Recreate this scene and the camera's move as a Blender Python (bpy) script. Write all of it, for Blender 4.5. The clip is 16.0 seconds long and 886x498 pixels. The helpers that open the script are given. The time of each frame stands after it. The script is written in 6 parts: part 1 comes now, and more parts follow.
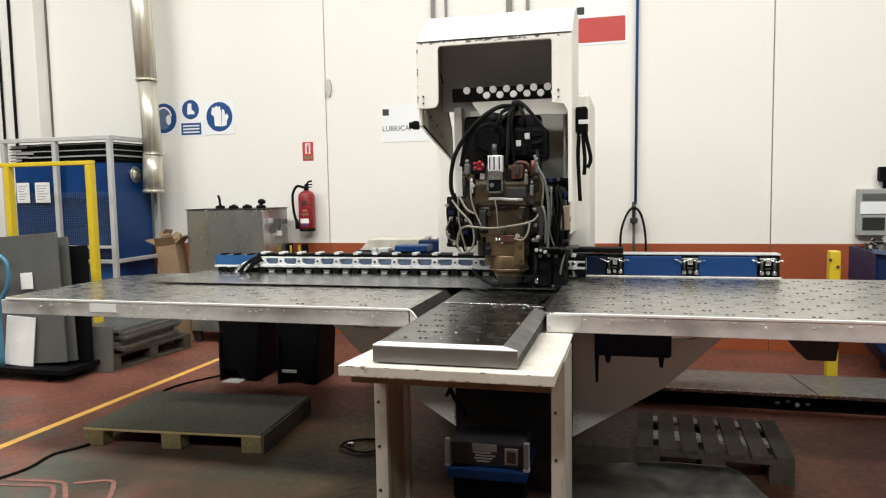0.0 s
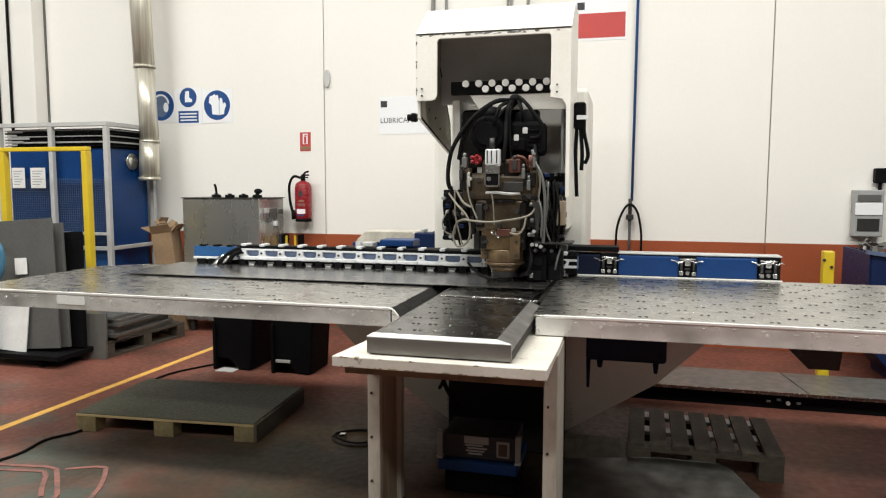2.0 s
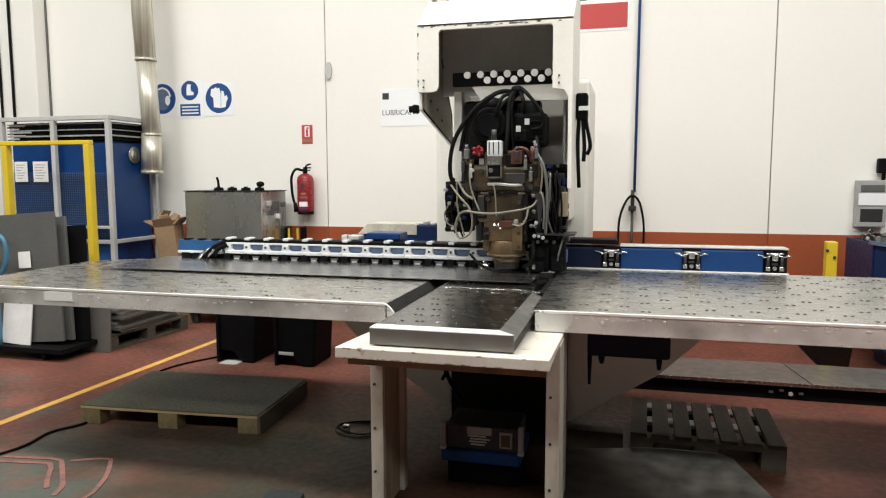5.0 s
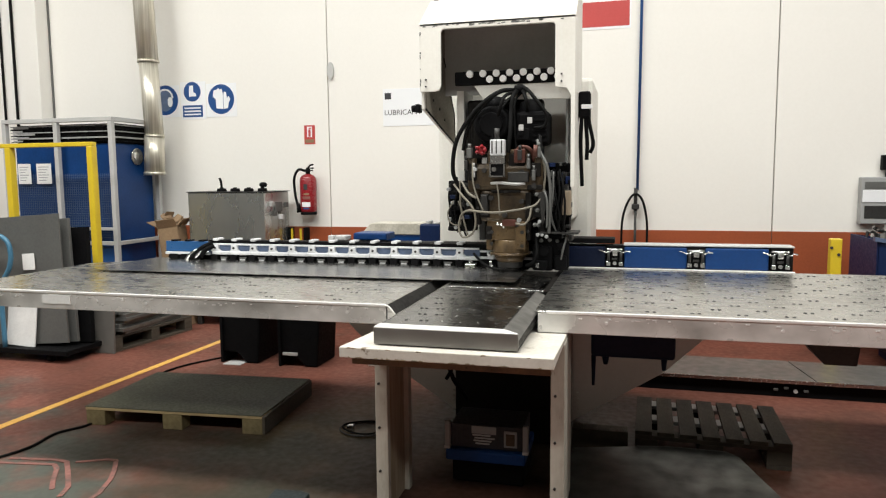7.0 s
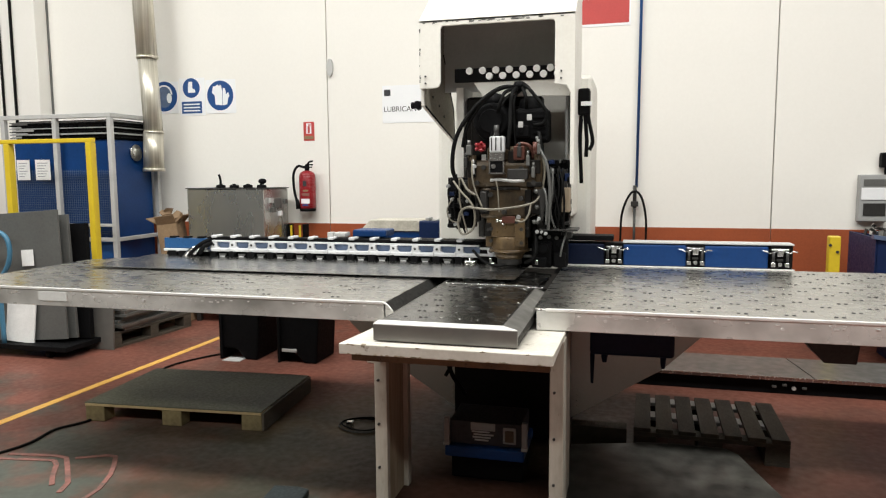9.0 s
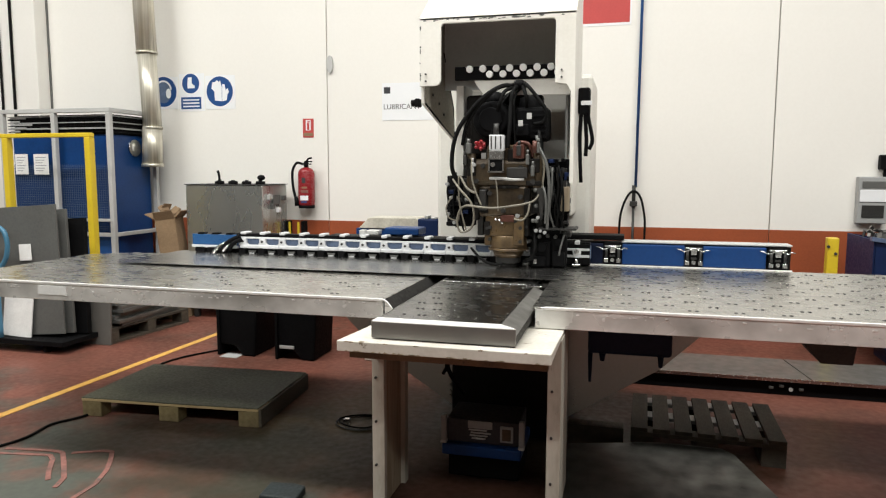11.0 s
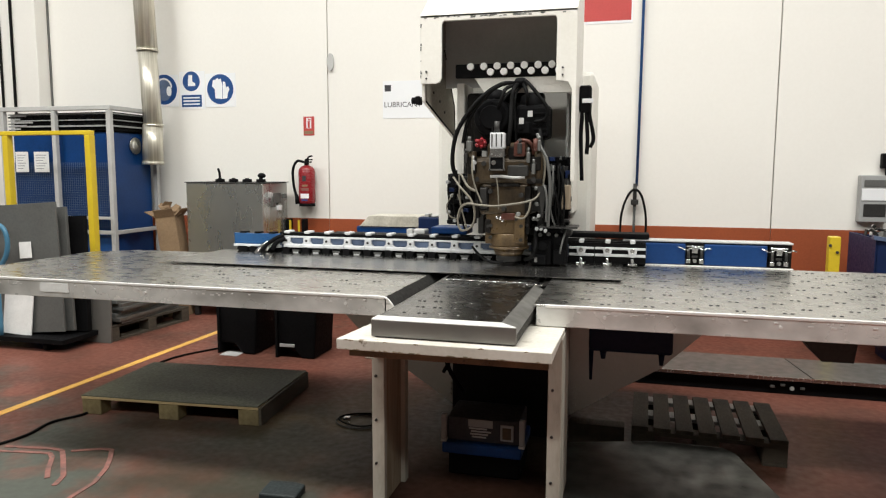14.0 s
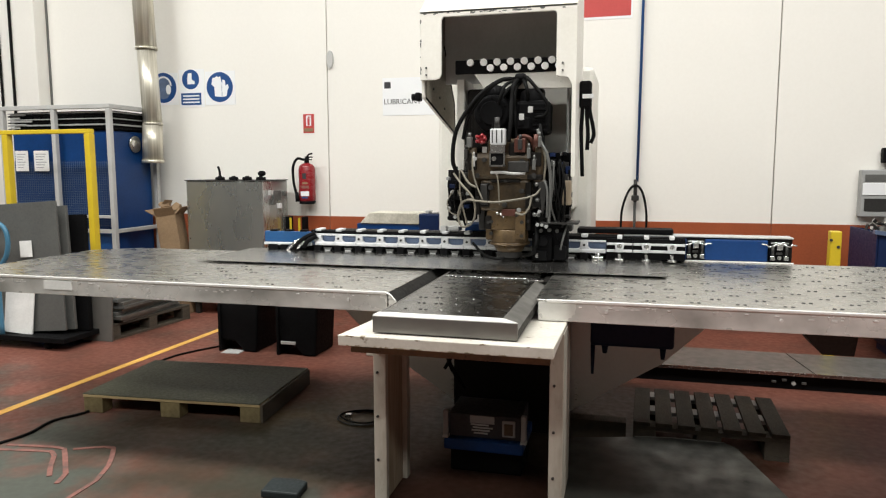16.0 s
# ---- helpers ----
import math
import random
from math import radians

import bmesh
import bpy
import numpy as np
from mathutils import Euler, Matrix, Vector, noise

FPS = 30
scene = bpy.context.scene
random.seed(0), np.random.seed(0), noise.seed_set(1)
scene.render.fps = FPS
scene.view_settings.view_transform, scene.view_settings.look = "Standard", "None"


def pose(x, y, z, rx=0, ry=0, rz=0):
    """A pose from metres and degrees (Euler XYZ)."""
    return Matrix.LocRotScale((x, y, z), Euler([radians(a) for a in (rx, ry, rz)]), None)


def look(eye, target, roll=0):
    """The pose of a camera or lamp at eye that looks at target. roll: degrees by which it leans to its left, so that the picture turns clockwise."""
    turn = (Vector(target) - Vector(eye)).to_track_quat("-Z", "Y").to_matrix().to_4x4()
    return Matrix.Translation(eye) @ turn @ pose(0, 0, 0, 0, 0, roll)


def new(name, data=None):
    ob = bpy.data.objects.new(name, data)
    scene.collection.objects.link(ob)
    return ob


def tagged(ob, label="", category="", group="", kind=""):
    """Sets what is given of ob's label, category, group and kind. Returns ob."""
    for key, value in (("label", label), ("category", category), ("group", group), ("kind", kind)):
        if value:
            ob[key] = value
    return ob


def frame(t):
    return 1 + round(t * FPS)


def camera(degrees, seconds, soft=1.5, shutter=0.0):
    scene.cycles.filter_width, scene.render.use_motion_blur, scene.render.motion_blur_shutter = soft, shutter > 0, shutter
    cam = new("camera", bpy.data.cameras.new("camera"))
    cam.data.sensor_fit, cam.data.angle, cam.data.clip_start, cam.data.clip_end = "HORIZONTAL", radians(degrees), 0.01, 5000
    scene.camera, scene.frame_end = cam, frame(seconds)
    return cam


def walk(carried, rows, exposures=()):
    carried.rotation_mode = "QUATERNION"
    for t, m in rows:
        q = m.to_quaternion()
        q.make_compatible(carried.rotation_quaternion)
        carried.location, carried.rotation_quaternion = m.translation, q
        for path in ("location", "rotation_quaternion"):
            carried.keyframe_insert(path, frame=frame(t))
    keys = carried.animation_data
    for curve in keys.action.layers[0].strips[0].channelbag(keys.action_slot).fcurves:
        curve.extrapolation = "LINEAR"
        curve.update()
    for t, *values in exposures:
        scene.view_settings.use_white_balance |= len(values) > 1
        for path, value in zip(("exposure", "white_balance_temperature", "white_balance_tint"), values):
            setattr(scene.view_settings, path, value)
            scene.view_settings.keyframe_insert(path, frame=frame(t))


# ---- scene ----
cam = camera(64.5, 16.0, soft=1.2)
PATH = [
    (0, (-0.019, 0.058, 1.537), (-0.528, 1.985, 1.372), -1.0),
    (0.5, (-0.019, 0.058, 1.538), (-0.525, 1.986, 1.373), -0.6),
    (1, (-0.017, 0.054, 1.538), (-0.528, 1.98, 1.366), -0.2),
    (1.5, (-0.02, 0.057, 1.533), (-0.518, 1.986, 1.35), 0.2),
    (2, (-0.018, 0.054, 1.535), (-0.515, 1.982, 1.351), 0.1),
    (2.5, (-0.019, 0.057, 1.532), (-0.511, 1.986, 1.345), 0.3),
    (3, (-0.017, 0.055, 1.53), (-0.514, 1.984, 1.343), 0.2),
    (3.5, (-0.015, 0.053, 1.531), (-0.52, 1.979, 1.34), -0.0),
    (4, (-0.014, 0.052, 1.531), (-0.513, 1.978, 1.333), 0.1),
    (6.5, (-0.02, 0.053, 1.525), (-0.533, 1.975, 1.319), -0.5),
    (7, (-0.02, 0.053, 1.526), (-0.531, 1.975, 1.321), -0.5),
    (7.5, (-0.021, 0.048, 1.529), (-0.522, 1.973, 1.318), -0.3),
    (8, (-0.022, 0.052, 1.526), (-0.529, 1.975, 1.316), -0.3),
    (8.5, (-0.024, 0.05, 1.525), (-0.528, 1.974, 1.316), -0.2),
    (9, (-0.022, 0.049, 1.526), (-0.53, 1.972, 1.312), -0.4),
    (11.5, (-0.026, 0.051, 1.524), (-0.528, 1.974, 1.305), 0.2),
    (12, (-0.025, 0.051, 1.525), (-0.53, 1.974, 1.31), 0.1),
    (12.5, (-0.024, 0.053, 1.527), (-0.53, 1.975, 1.31), 0.1),
    (13, (-0.026, 0.059, 1.524), (-0.536, 1.98, 1.304), 0.1),
    (13.5, (-0.026, 0.055, 1.525), (-0.535, 1.977, 1.308), -0.0),
    (14, (-0.026, 0.062, 1.521), (-0.531, 1.984, 1.298), 0.2),
    (14.5, (-0.025, 0.059, 1.521), (-0.537, 1.979, 1.299), -0.0),
    (15, (-0.027, 0.057, 1.52), (-0.533, 1.979, 1.293), 0.1),
    (15.5, (-0.028, 0.059, 1.517), (-0.537, 1.979, 1.284), -0.1),
    (16, (-0.029, 0.064, 1.514), (-0.535, 1.986, 1.284), -0.1),
]
walk(cam, [(t, look(eye, target, roll)) for t, eye, target, roll in PATH])

# ---- world and lights ----
world = bpy.data.worlds.new("world")
scene.world = world
world.use_nodes = True
world.node_tree.nodes["Background"].inputs[0].default_value = (0.9, 0.95, 1.0, 1)
world.node_tree.nodes["Background"].inputs[1].default_value = 0.3
scene.view_settings.exposure = 0.0

# roof lights in two rows, in front of the machine
for lx in (-7.0, -2.0, 3.0):
    for ly, watts in ((-3.0, 265.0), (2.7, 371.0)):
        lamp = bpy.data.lights.new("roof_light", "AREA")
        lamp.shape, lamp.size, lamp.size_y = "RECTANGLE", 3.6, 0.9
        lamp.energy = watts
        lamp.color = (1.0, 0.995, 0.950)
        lo = new("roof_light", lamp)
        lo.location = (lx, ly, 6.72)


# ---- materials ----
def material(name, a, b=None, rough=0.5, metal=0.0, scale=6.0, fine=60.0, bump=0.05, spread=0.12, stretch=(1, 1, 1), spots=0.0, spot_color=(0.1, 0.08, 0.06), coat=0.0, random_tint=0.0, gloss=0.5):
    """Base colour varied between a and b at two scales, roughness varied, fine relief and optional worn spots."""
    m = bpy.data.materials.new(name)
    m.use_nodes = True
    n, l = m.node_tree.nodes, m.node_tree.links
    bsdf = n["Principled BSDF"]
    b = b or tuple(c * 0.82 for c in a)
    co = n.new("ShaderNodeTexCoord")
    mp = n.new("ShaderNodeMapping")
    mp.inputs["Scale"].default_value = stretch
    l.new(co.outputs["Object"], mp.inputs[0])
    big, small = n.new("ShaderNodeTexNoise"), n.new("ShaderNodeTexNoise")
    big.inputs["Scale"].default_value, big.inputs["Detail"].default_value = scale, 5
    small.inputs["Scale"].default_value, small.inputs["Detail"].default_value = fine, 4
    l.new(mp.outputs[0], big.inputs[0])
    l.new(mp.outputs[0], small.inputs[0])
    add = n.new("ShaderNodeMath")
    add.operation = "MULTIPLY_ADD"
    l.new(small.outputs[0], add.inputs[0])
    add.inputs[1].default_value = 0.45
    l.new(big.outputs[0], add.inputs[2])
    rng = n.new("ShaderNodeMapRange")
    rng.inputs[1].default_value, rng.inputs[2].default_value = 0.5, 0.95
    l.new(add.outputs[0], rng.inputs[0])
    mix = n.new("ShaderNodeMix")
    mix.data_type = "RGBA"
    mix.inputs[6].default_value, mix.inputs[7].default_value = (*a, 1), (*b, 1)
    l.new(rng.outputs[0], mix.inputs[0])
    colour = mix.outputs[2]
    if spots:
        sp = n.new("ShaderNodeTexNoise")
        sp.inputs["Scale"].default_value, sp.inputs["Detail"].default_value = scale * 2.3, 8
        sp.inputs["Roughness"].default_value = 0.7
        l.new(mp.outputs[0], sp.inputs[0])
        sr = n.new("ShaderNodeMapRange")
        sr.inputs[1].default_value, sr.inputs[2].default_value = 0.72 - 0.2 * spots, 0.78 - 0.2 * spots
        l.new(sp.outputs[0], sr.inputs[0])
        m2 = n.new("ShaderNodeMix")
        m2.data_type = "RGBA"
        m2.inputs[7].default_value = (*spot_color, 1)
        l.new(sr.outputs[0], m2.inputs[0])
        l.new(colour, m2.inputs[6])
        colour = m2.outputs[2]
    if random_tint:
        oi = n.new("ShaderNodeObjectInfo")
        hs = n.new("ShaderNodeHueSaturation")
        vr = n.new("ShaderNodeMapRange")
        vr.inputs[3].default_value, vr.inputs[4].default_value = 1 - random_tint, 1 + random_tint
        l.new(oi.outputs["Random"], vr.inputs[0])
        l.new(vr.outputs[0], hs.inputs["Value"])
        l.new(colour, hs.inputs["Color"])
        colour = hs.outputs[0]
    l.new(colour, bsdf.inputs["Base Color"])
    rr = n.new("ShaderNodeMapRange")
    rr.inputs[1].default_value, rr.inputs[2].default_value = 0.3, 0.7
    rr.inputs[3].default_value, rr.inputs[4].default_value = max(0.02, rough - spread), min(1, rough + spread)
    l.new(small.outputs[0], rr.inputs[0])
    l.new(rr.outputs[0], bsdf.inputs["Roughness"])
    bsdf.inputs["Metallic"].default_value = metal
    bsdf.inputs["Coat Weight"].default_value = coat
    bsdf.inputs["Specular IOR Level"].default_value = gloss
    if bump:
        bp = n.new("ShaderNodeBump")
        bp.inputs["Strength"].default_value, bp.inputs["Distance"].default_value = bump, 0.01
        l.new(add.outputs[0], bp.inputs["Height"])
        l.new(bp.outputs[0], bsdf.inputs["Normal"])
    return m


def stain_and_shade(m, patches):
    """Ragged oil stains and painted shade on a material: x, y, radius and colour of each, in the thing's own space."""
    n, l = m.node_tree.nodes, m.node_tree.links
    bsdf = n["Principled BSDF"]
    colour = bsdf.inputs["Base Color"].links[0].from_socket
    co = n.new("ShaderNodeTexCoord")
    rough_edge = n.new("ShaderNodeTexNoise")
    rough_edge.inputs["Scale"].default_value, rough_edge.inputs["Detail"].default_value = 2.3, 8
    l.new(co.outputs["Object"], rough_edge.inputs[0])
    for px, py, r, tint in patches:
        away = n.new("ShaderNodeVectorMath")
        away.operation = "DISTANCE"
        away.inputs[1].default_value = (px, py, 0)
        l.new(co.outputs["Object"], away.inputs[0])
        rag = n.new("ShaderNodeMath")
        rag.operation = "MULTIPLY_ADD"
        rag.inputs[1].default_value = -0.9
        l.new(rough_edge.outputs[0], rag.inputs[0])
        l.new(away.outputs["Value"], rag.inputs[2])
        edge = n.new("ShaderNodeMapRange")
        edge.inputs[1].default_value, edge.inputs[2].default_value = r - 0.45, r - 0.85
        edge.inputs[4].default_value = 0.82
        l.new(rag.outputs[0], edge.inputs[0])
        tinted = n.new("ShaderNodeMix")
        tinted.data_type = "RGBA"
        tinted.inputs[7].default_value = (*tint, 1)
        l.new(colour, tinted.inputs[6])
        l.new(edge.outputs[0], tinted.inputs[0])
        colour = tinted.outputs[2]
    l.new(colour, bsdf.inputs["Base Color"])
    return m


def floor_material():
    """Red floor paint worn through to grey concrete, with stains, scuffs and painted shade under the machine."""
    m = material("painted_floor", (0.205, 0.076, 0.054), (0.135, 0.055, 0.040), rough=0.46, scale=1.6, fine=22, bump=0.006, spread=0.1, gloss=0.2)
    n, l = m.node_tree.nodes, m.node_tree.links
    bsdf = n["Principled BSDF"]
    base = bsdf.inputs["Base Color"].links[0].from_socket
    co = n.new("ShaderNodeTexCoord")
    wear = n.new("ShaderNodeTexNoise")
    wear.inputs["Scale"].default_value, wear.inputs["Detail"].default_value, wear.inputs["Roughness"].default_value = 0.9, 9, 0.62
    l.new(co.outputs["Object"], wear.inputs[0])
    sep = n.new("ShaderNodeSeparateXYZ")
    l.new(co.outputs["Object"], sep.inputs[0])
    lane = n.new("ShaderNodeMapRange")
    lane.inputs[1].default_value, lane.inputs[2].default_value = 4.4, 2.8
    lane.inputs[3].default_value, lane.inputs[4].default_value = 0.0, 0.17
    l.new(sep.outputs[1], lane.inputs[0])
    side = n.new("ShaderNodeMapRange")
    side.inputs[1].default_value, side.inputs[2].default_value = -2.7, -0.9
    side.inputs[3].default_value, side.inputs[4].default_value = 0.0, 0.15
    l.new(sep.outputs[0], side.inputs[0])
    sub = n.new("ShaderNodeMath")
    sub.operation = "SUBTRACT"
    l.new(lane.outputs[0], sub.inputs[0])
    l.new(side.outputs[0], sub.inputs[1])
    add = n.new("ShaderNodeMath")
    l.new(wear.outputs[0], add.inputs[0])
    l.new(sub.outputs[0], add.inputs[1])
    rng = n.new("ShaderNodeMapRange")
    rng.inputs[1].default_value, rng.inputs[2].default_value = 0.54, 0.66
    l.new(add.outputs[0], rng.inputs[0])
    grey = n.new("ShaderNodeMix")
    grey.data_type = "RGBA"
    grey.inputs[7].default_value = (0.074, 0.080, 0.067, 1)
    l.new(base, grey.inputs[6])
    l.new(rng.outputs[0], grey.inputs[0])
    dirt = n.new("ShaderNodeTexNoise")
    dirt.inputs["Scale"].default_value, dirt.inputs["Detail"].default_value = 1.9, 9
    l.new(co.outputs["Object"], dirt.inputs[0])
    dr = n.new("ShaderNodeMapRange")
    dr.inputs[1].default_value, dr.inputs[2].default_value, dr.inputs[4].default_value = 0.47, 0.72, 0.6
    l.new(dirt.outputs[0], dr.inputs[0])
    dark = n.new("ShaderNodeMix")
    dark.data_type = "RGBA"
    dark.inputs[7].default_value = (0.05, 0.032, 0.024, 1)
    l.new(grey.outputs[2], dark.inputs[6])
    l.new(dr.outputs[0], dark.inputs[0])
    l.new(dark.outputs[2], bsdf.inputs["Base Color"])
    # near-black patches under stand and press, and one by the pallet, paint shade
    return stain_and_shade(m, ((-1.5, 3.9, 0.95, (0.072, 0.050, 0.019)), (-1.35, 3.7, 0.62, (0.030, 0.022, 0.010)), (-1.9, 3.2, 0.72, (0.030, 0.027, 0.017)), (-2.5, 3.5, 0.68, (0.034, 0.032, 0.023)), (0.35, 3.9, 0.6, (0.026, 0.020, 0.011)), (-0.66, 3.5, 1.1, (0.016, 0.011, 0.007)), (-0.45, 4.3, 1.0, (0.018, 0.013, 0.008))))


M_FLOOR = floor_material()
M_WALL = material("wall_paint", (0.80, 0.78, 0.735), (0.77, 0.75, 0.705), rough=0.75, scale=0.5, fine=40, bump=0.03)
M_JOINT = material("joint_sealant", (0.60, 0.585, 0.55), rough=0.8)
M_DADO = material("orange_brown_paint", (0.33, 0.075, 0.024), (0.25, 0.058, 0.02), rough=0.5, scale=1.5, spots=0.15, spot_color=(0.1, 0.04, 0.025))
# unseen walls and ceiling are darkened so less light bounces back
M_HALL = material("dark_hall_paint", (0.26, 0.255, 0.24), rough=0.8, scale=0.5)
M_CEIL = material("dark_ceiling_sheet", (0.22, 0.22, 0.215), rough=0.6, scale=0.4)
M_WHITE = material("machine_white_paint", (0.80, 0.785, 0.73), (0.72, 0.70, 0.64), rough=0.42, scale=3, spots=0.1, spot_color=(0.32, 0.28, 0.22))
M_CREAM = material("machine_cream_paint", (0.62, 0.585, 0.50), (0.50, 0.47, 0.40), rough=0.5, scale=2.5, spots=0.25, spot_color=(0.16, 0.13, 0.1))
M_STANDW = material("scuffed_white_paint", (0.64, 0.61, 0.55), (0.50, 0.47, 0.41), rough=0.5, scale=5, spots=0.5, spot_color=(0.19, 0.15, 0.10))
M_STEEL = material("brushed_steel_table", (0.62, 0.61, 0.58), (0.48, 0.47, 0.445), rough=0.28, metal=1.0, scale=1.3, fine=9, bump=0.003, spread=0.05, stretch=(1, 2, 1))
# light and dark patches imitate reflections on the folded steel
M_STEELF = material("steel_edge_painted_sheen", (0.97, 0.96, 0.93), (0.36, 0.355, 0.335), rough=0.3, metal=0.3, scale=2.6, fine=4, bump=0.004, stretch=(1.0, 1, 1.4), spots=0.08, spot_color=(0.3, 0.29, 0.27))
M_DARKSTEEL = material("dark_oiled_steel", (0.20, 0.195, 0.185), (0.13, 0.127, 0.12), rough=0.25, metal=1.0, scale=2.5, fine=9, bump=0.004, spread=0.06)
M_SHEET = material("rolled_sheet_metal", (0.52, 0.51, 0.49), (0.45, 0.44, 0.425), rough=0.24, metal=1.0, scale=1.0, fine=8, bump=0.003, spread=0.04, stretch=(0.3, 4, 1))
M_STAINLESS = material("stainless_tank", (0.55, 0.56, 0.54), (0.46, 0.47, 0.45), rough=0.28, metal=0.85, scale=0.8, fine=5, bump=0.003, spread=0.05, stretch=(1, 1, 0.4))
M_EDGE = material("bright_worn_edge", (0.88, 0.87, 0.85), (0.76, 0.75, 0.73), rough=0.4, metal=0.3, scale=8, bump=0.01)
# near-black paint standing in for shade in gaps and under the table
M_SHADEBLACK = material("shade_black_paint", (0.012, 0.0105, 0.009), (0.007, 0.006, 0.0055), rough=0.55, scale=3, spots=0.12, spot_color=(0.03, 0.025, 0.02), gloss=0.15)
# colour of the hood's white paint as it looks in shade
M_SHADELINING = material("beige_grey_shade", (0.27, 0.245, 0.20), (0.19, 0.17, 0.135), rough=0.6, scale=3, spots=0.2, spot_color=(0.10, 0.085, 0.065))
M_WEB = material("rusty_brown_paint", (0.36, 0.29, 0.205), (0.22, 0.17, 0.115), rough=0.6, scale=4, fine=18, stretch=(3, 3, 0.35), spots=0.4, spot_color=(0.08, 0.055, 0.035))
M_CARBLUE = material("light_carriage_blue", (0.020, 0.095, 0.25), (0.015, 0.07, 0.19), rough=0.36, scale=8, spots=0.1, spot_color=(0.2, 0.28, 0.4), gloss=0.4)
M_MESH = material("grey_blue_wire", (0.075, 0.115, 0.21), (0.05, 0.08, 0.15), rough=0.45, bump=0.0)
# the duct's vertical reflection streaks are painted into the base colour
M_GALV = material("duct_painted_reflections", (0.86, 0.83, 0.73), (0.42, 0.385, 0.30), rough=0.36, metal=0.55, scale=5, fine=14, bump=0.0, spread=0.05, stretch=(5, 5, 0.03))
M_CHROME = material("bright_metal", (0.75, 0.75, 0.74), rough=0.2, metal=1.0, bump=0.0)
M_BLUE = material("blue_machine_paint", (0.004, 0.042, 0.165), (0.0035, 0.031, 0.12), rough=0.4, scale=4, spots=0.08, spot_color=(0.06, 0.08, 0.12), gloss=0.3)
M_BLUE2 = material("mid_blue_paint", (0.016, 0.085, 0.27), (0.013, 0.065, 0.21), rough=0.38, scale=6, gloss=0.35)
M_SLATE = material("slate_blue_panel", (0.13, 0.18, 0.29), (0.08, 0.11, 0.18), rough=0.35, scale=14)
M_CASS = material("grey_white_cassette", (0.66, 0.67, 0.68), (0.50, 0.51, 0.52), rough=0.4, scale=12, random_tint=0.12)
M_SLAB = material("dull_steel_apron", (0.19, 0.18, 0.168), (0.125, 0.118, 0.11), rough=0.45, metal=0.6, scale=2, fine=10, bump=0.004)
M_DECK = material("worn_grey_deck", (0.128, 0.121, 0.110), (0.09, 0.086, 0.079), rough=0.42, scale=1.5, fine=12, bump=0.01, spots=0.15, spot_color=(0.07, 0.062, 0.054))
M_LEG = material("dirty_leg_paint", (0.48, 0.45, 0.39), (0.30, 0.275, 0.225), rough=0.5, scale=4, fine=22, stretch=(2, 2, 0.6), spots=0.45, spot_color=(0.14, 0.115, 0.085))
M_CAP = material("white_cap_plastic", (0.92, 0.92, 0.90), (0.90, 0.90, 0.88), rough=0.35, bump=0.0)
M_NAVY = material("navy_steel_paint", (0.006, 0.019, 0.075), (0.005, 0.014, 0.052), rough=0.45, scale=3, spots=0.1, spot_color=(0.05, 0.06, 0.09), gloss=0.3)
# shaded copy of the blue paint, for parts beside the head and underneath
M_SHADENAVY = material("shaded_navy_paint", (0.003, 0.008, 0.032), (0.0025, 0.006, 0.02), rough=0.5, scale=3, gloss=0.2)
M_SKY = material("light_blue_paint", (0.06, 0.19, 0.30), rough=0.4)
M_SIGNBLUE = material("sign_blue", (0.009, 0.065, 0.235), rough=0.45, bump=0.0)
M_SIGNW = material("sign_white", (0.80, 0.81, 0.82), (0.77, 0.78, 0.80), rough=0.5, bump=0.0)
M_RED = material("red_paint", (0.27, 0.014, 0.02), (0.20, 0.012, 0.016), rough=0.28, scale=10, bump=0.01)
M_SIGNRED = material("sign_red", (0.50, 0.055, 0.05), (0.44, 0.05, 0.045), rough=0.5, bump=0.0)
M_PINK = material("faded_red_line", (0.25, 0.098, 0.078), (0.13, 0.066, 0.054), rough=0.7, scale=7, fine=30, spots=0.8, spot_color=(0.08, 0.068, 0.056))
M_YELLOW = material("yellow_paint", (0.68, 0.50, 0.025), (0.60, 0.43, 0.022), rough=0.42, scale=5, spots=0.1, spot_color=(0.3, 0.22, 0.05))
M_LINE = material("yellow_floor_line", (0.80, 0.46, 0.10), (0.60, 0.33, 0.075), rough=0.5, scale=12, spots=0.3, spot_color=(0.16, 0.09, 0.05))
M_BLACK = material("black_plastic", (0.006, 0.006, 0.0065), (0.004, 0.004, 0.0045), rough=0.6, scale=12, gloss=0.07)
M_RUBBER = material("black_rubber", (0.005, 0.005, 0.005), rough=0.6, bump=0.0, gloss=0.1)
M_DARK = material("dark_grey_metal", (0.038, 0.037, 0.035), (0.022, 0.021, 0.02), rough=0.5, metal=0.3, scale=8, spots=0.2, spot_color=(0.11, 0.10, 0.09))
M_GREYP = material("grey_plate", (0.155, 0.158, 0.15), (0.12, 0.122, 0.117), rough=0.45, metal=0.4, scale=2)
M_LGREY = material("light_grey_paint", (0.50, 0.50, 0.49), (0.42, 0.42, 0.41), rough=0.5, scale=4)
M_BROWN = material("oily_bronze_casting", (0.105, 0.074, 0.040), (0.034, 0.023, 0.013), rough=0.4, metal=0.2, scale=9, spots=0.62, spot_color=(0.022, 0.016, 0.012))
M_TAN = material("tan_casting", (0.165, 0.108, 0.050), (0.065, 0.042, 0.022), rough=0.36, metal=0.2, scale=9, spots=0.4, spot_color=(0.035, 0.023, 0.014))
M_COPPER = material("copper_red_parts", (0.10, 0.035, 0.024), rough=0.45, metal=0.3)
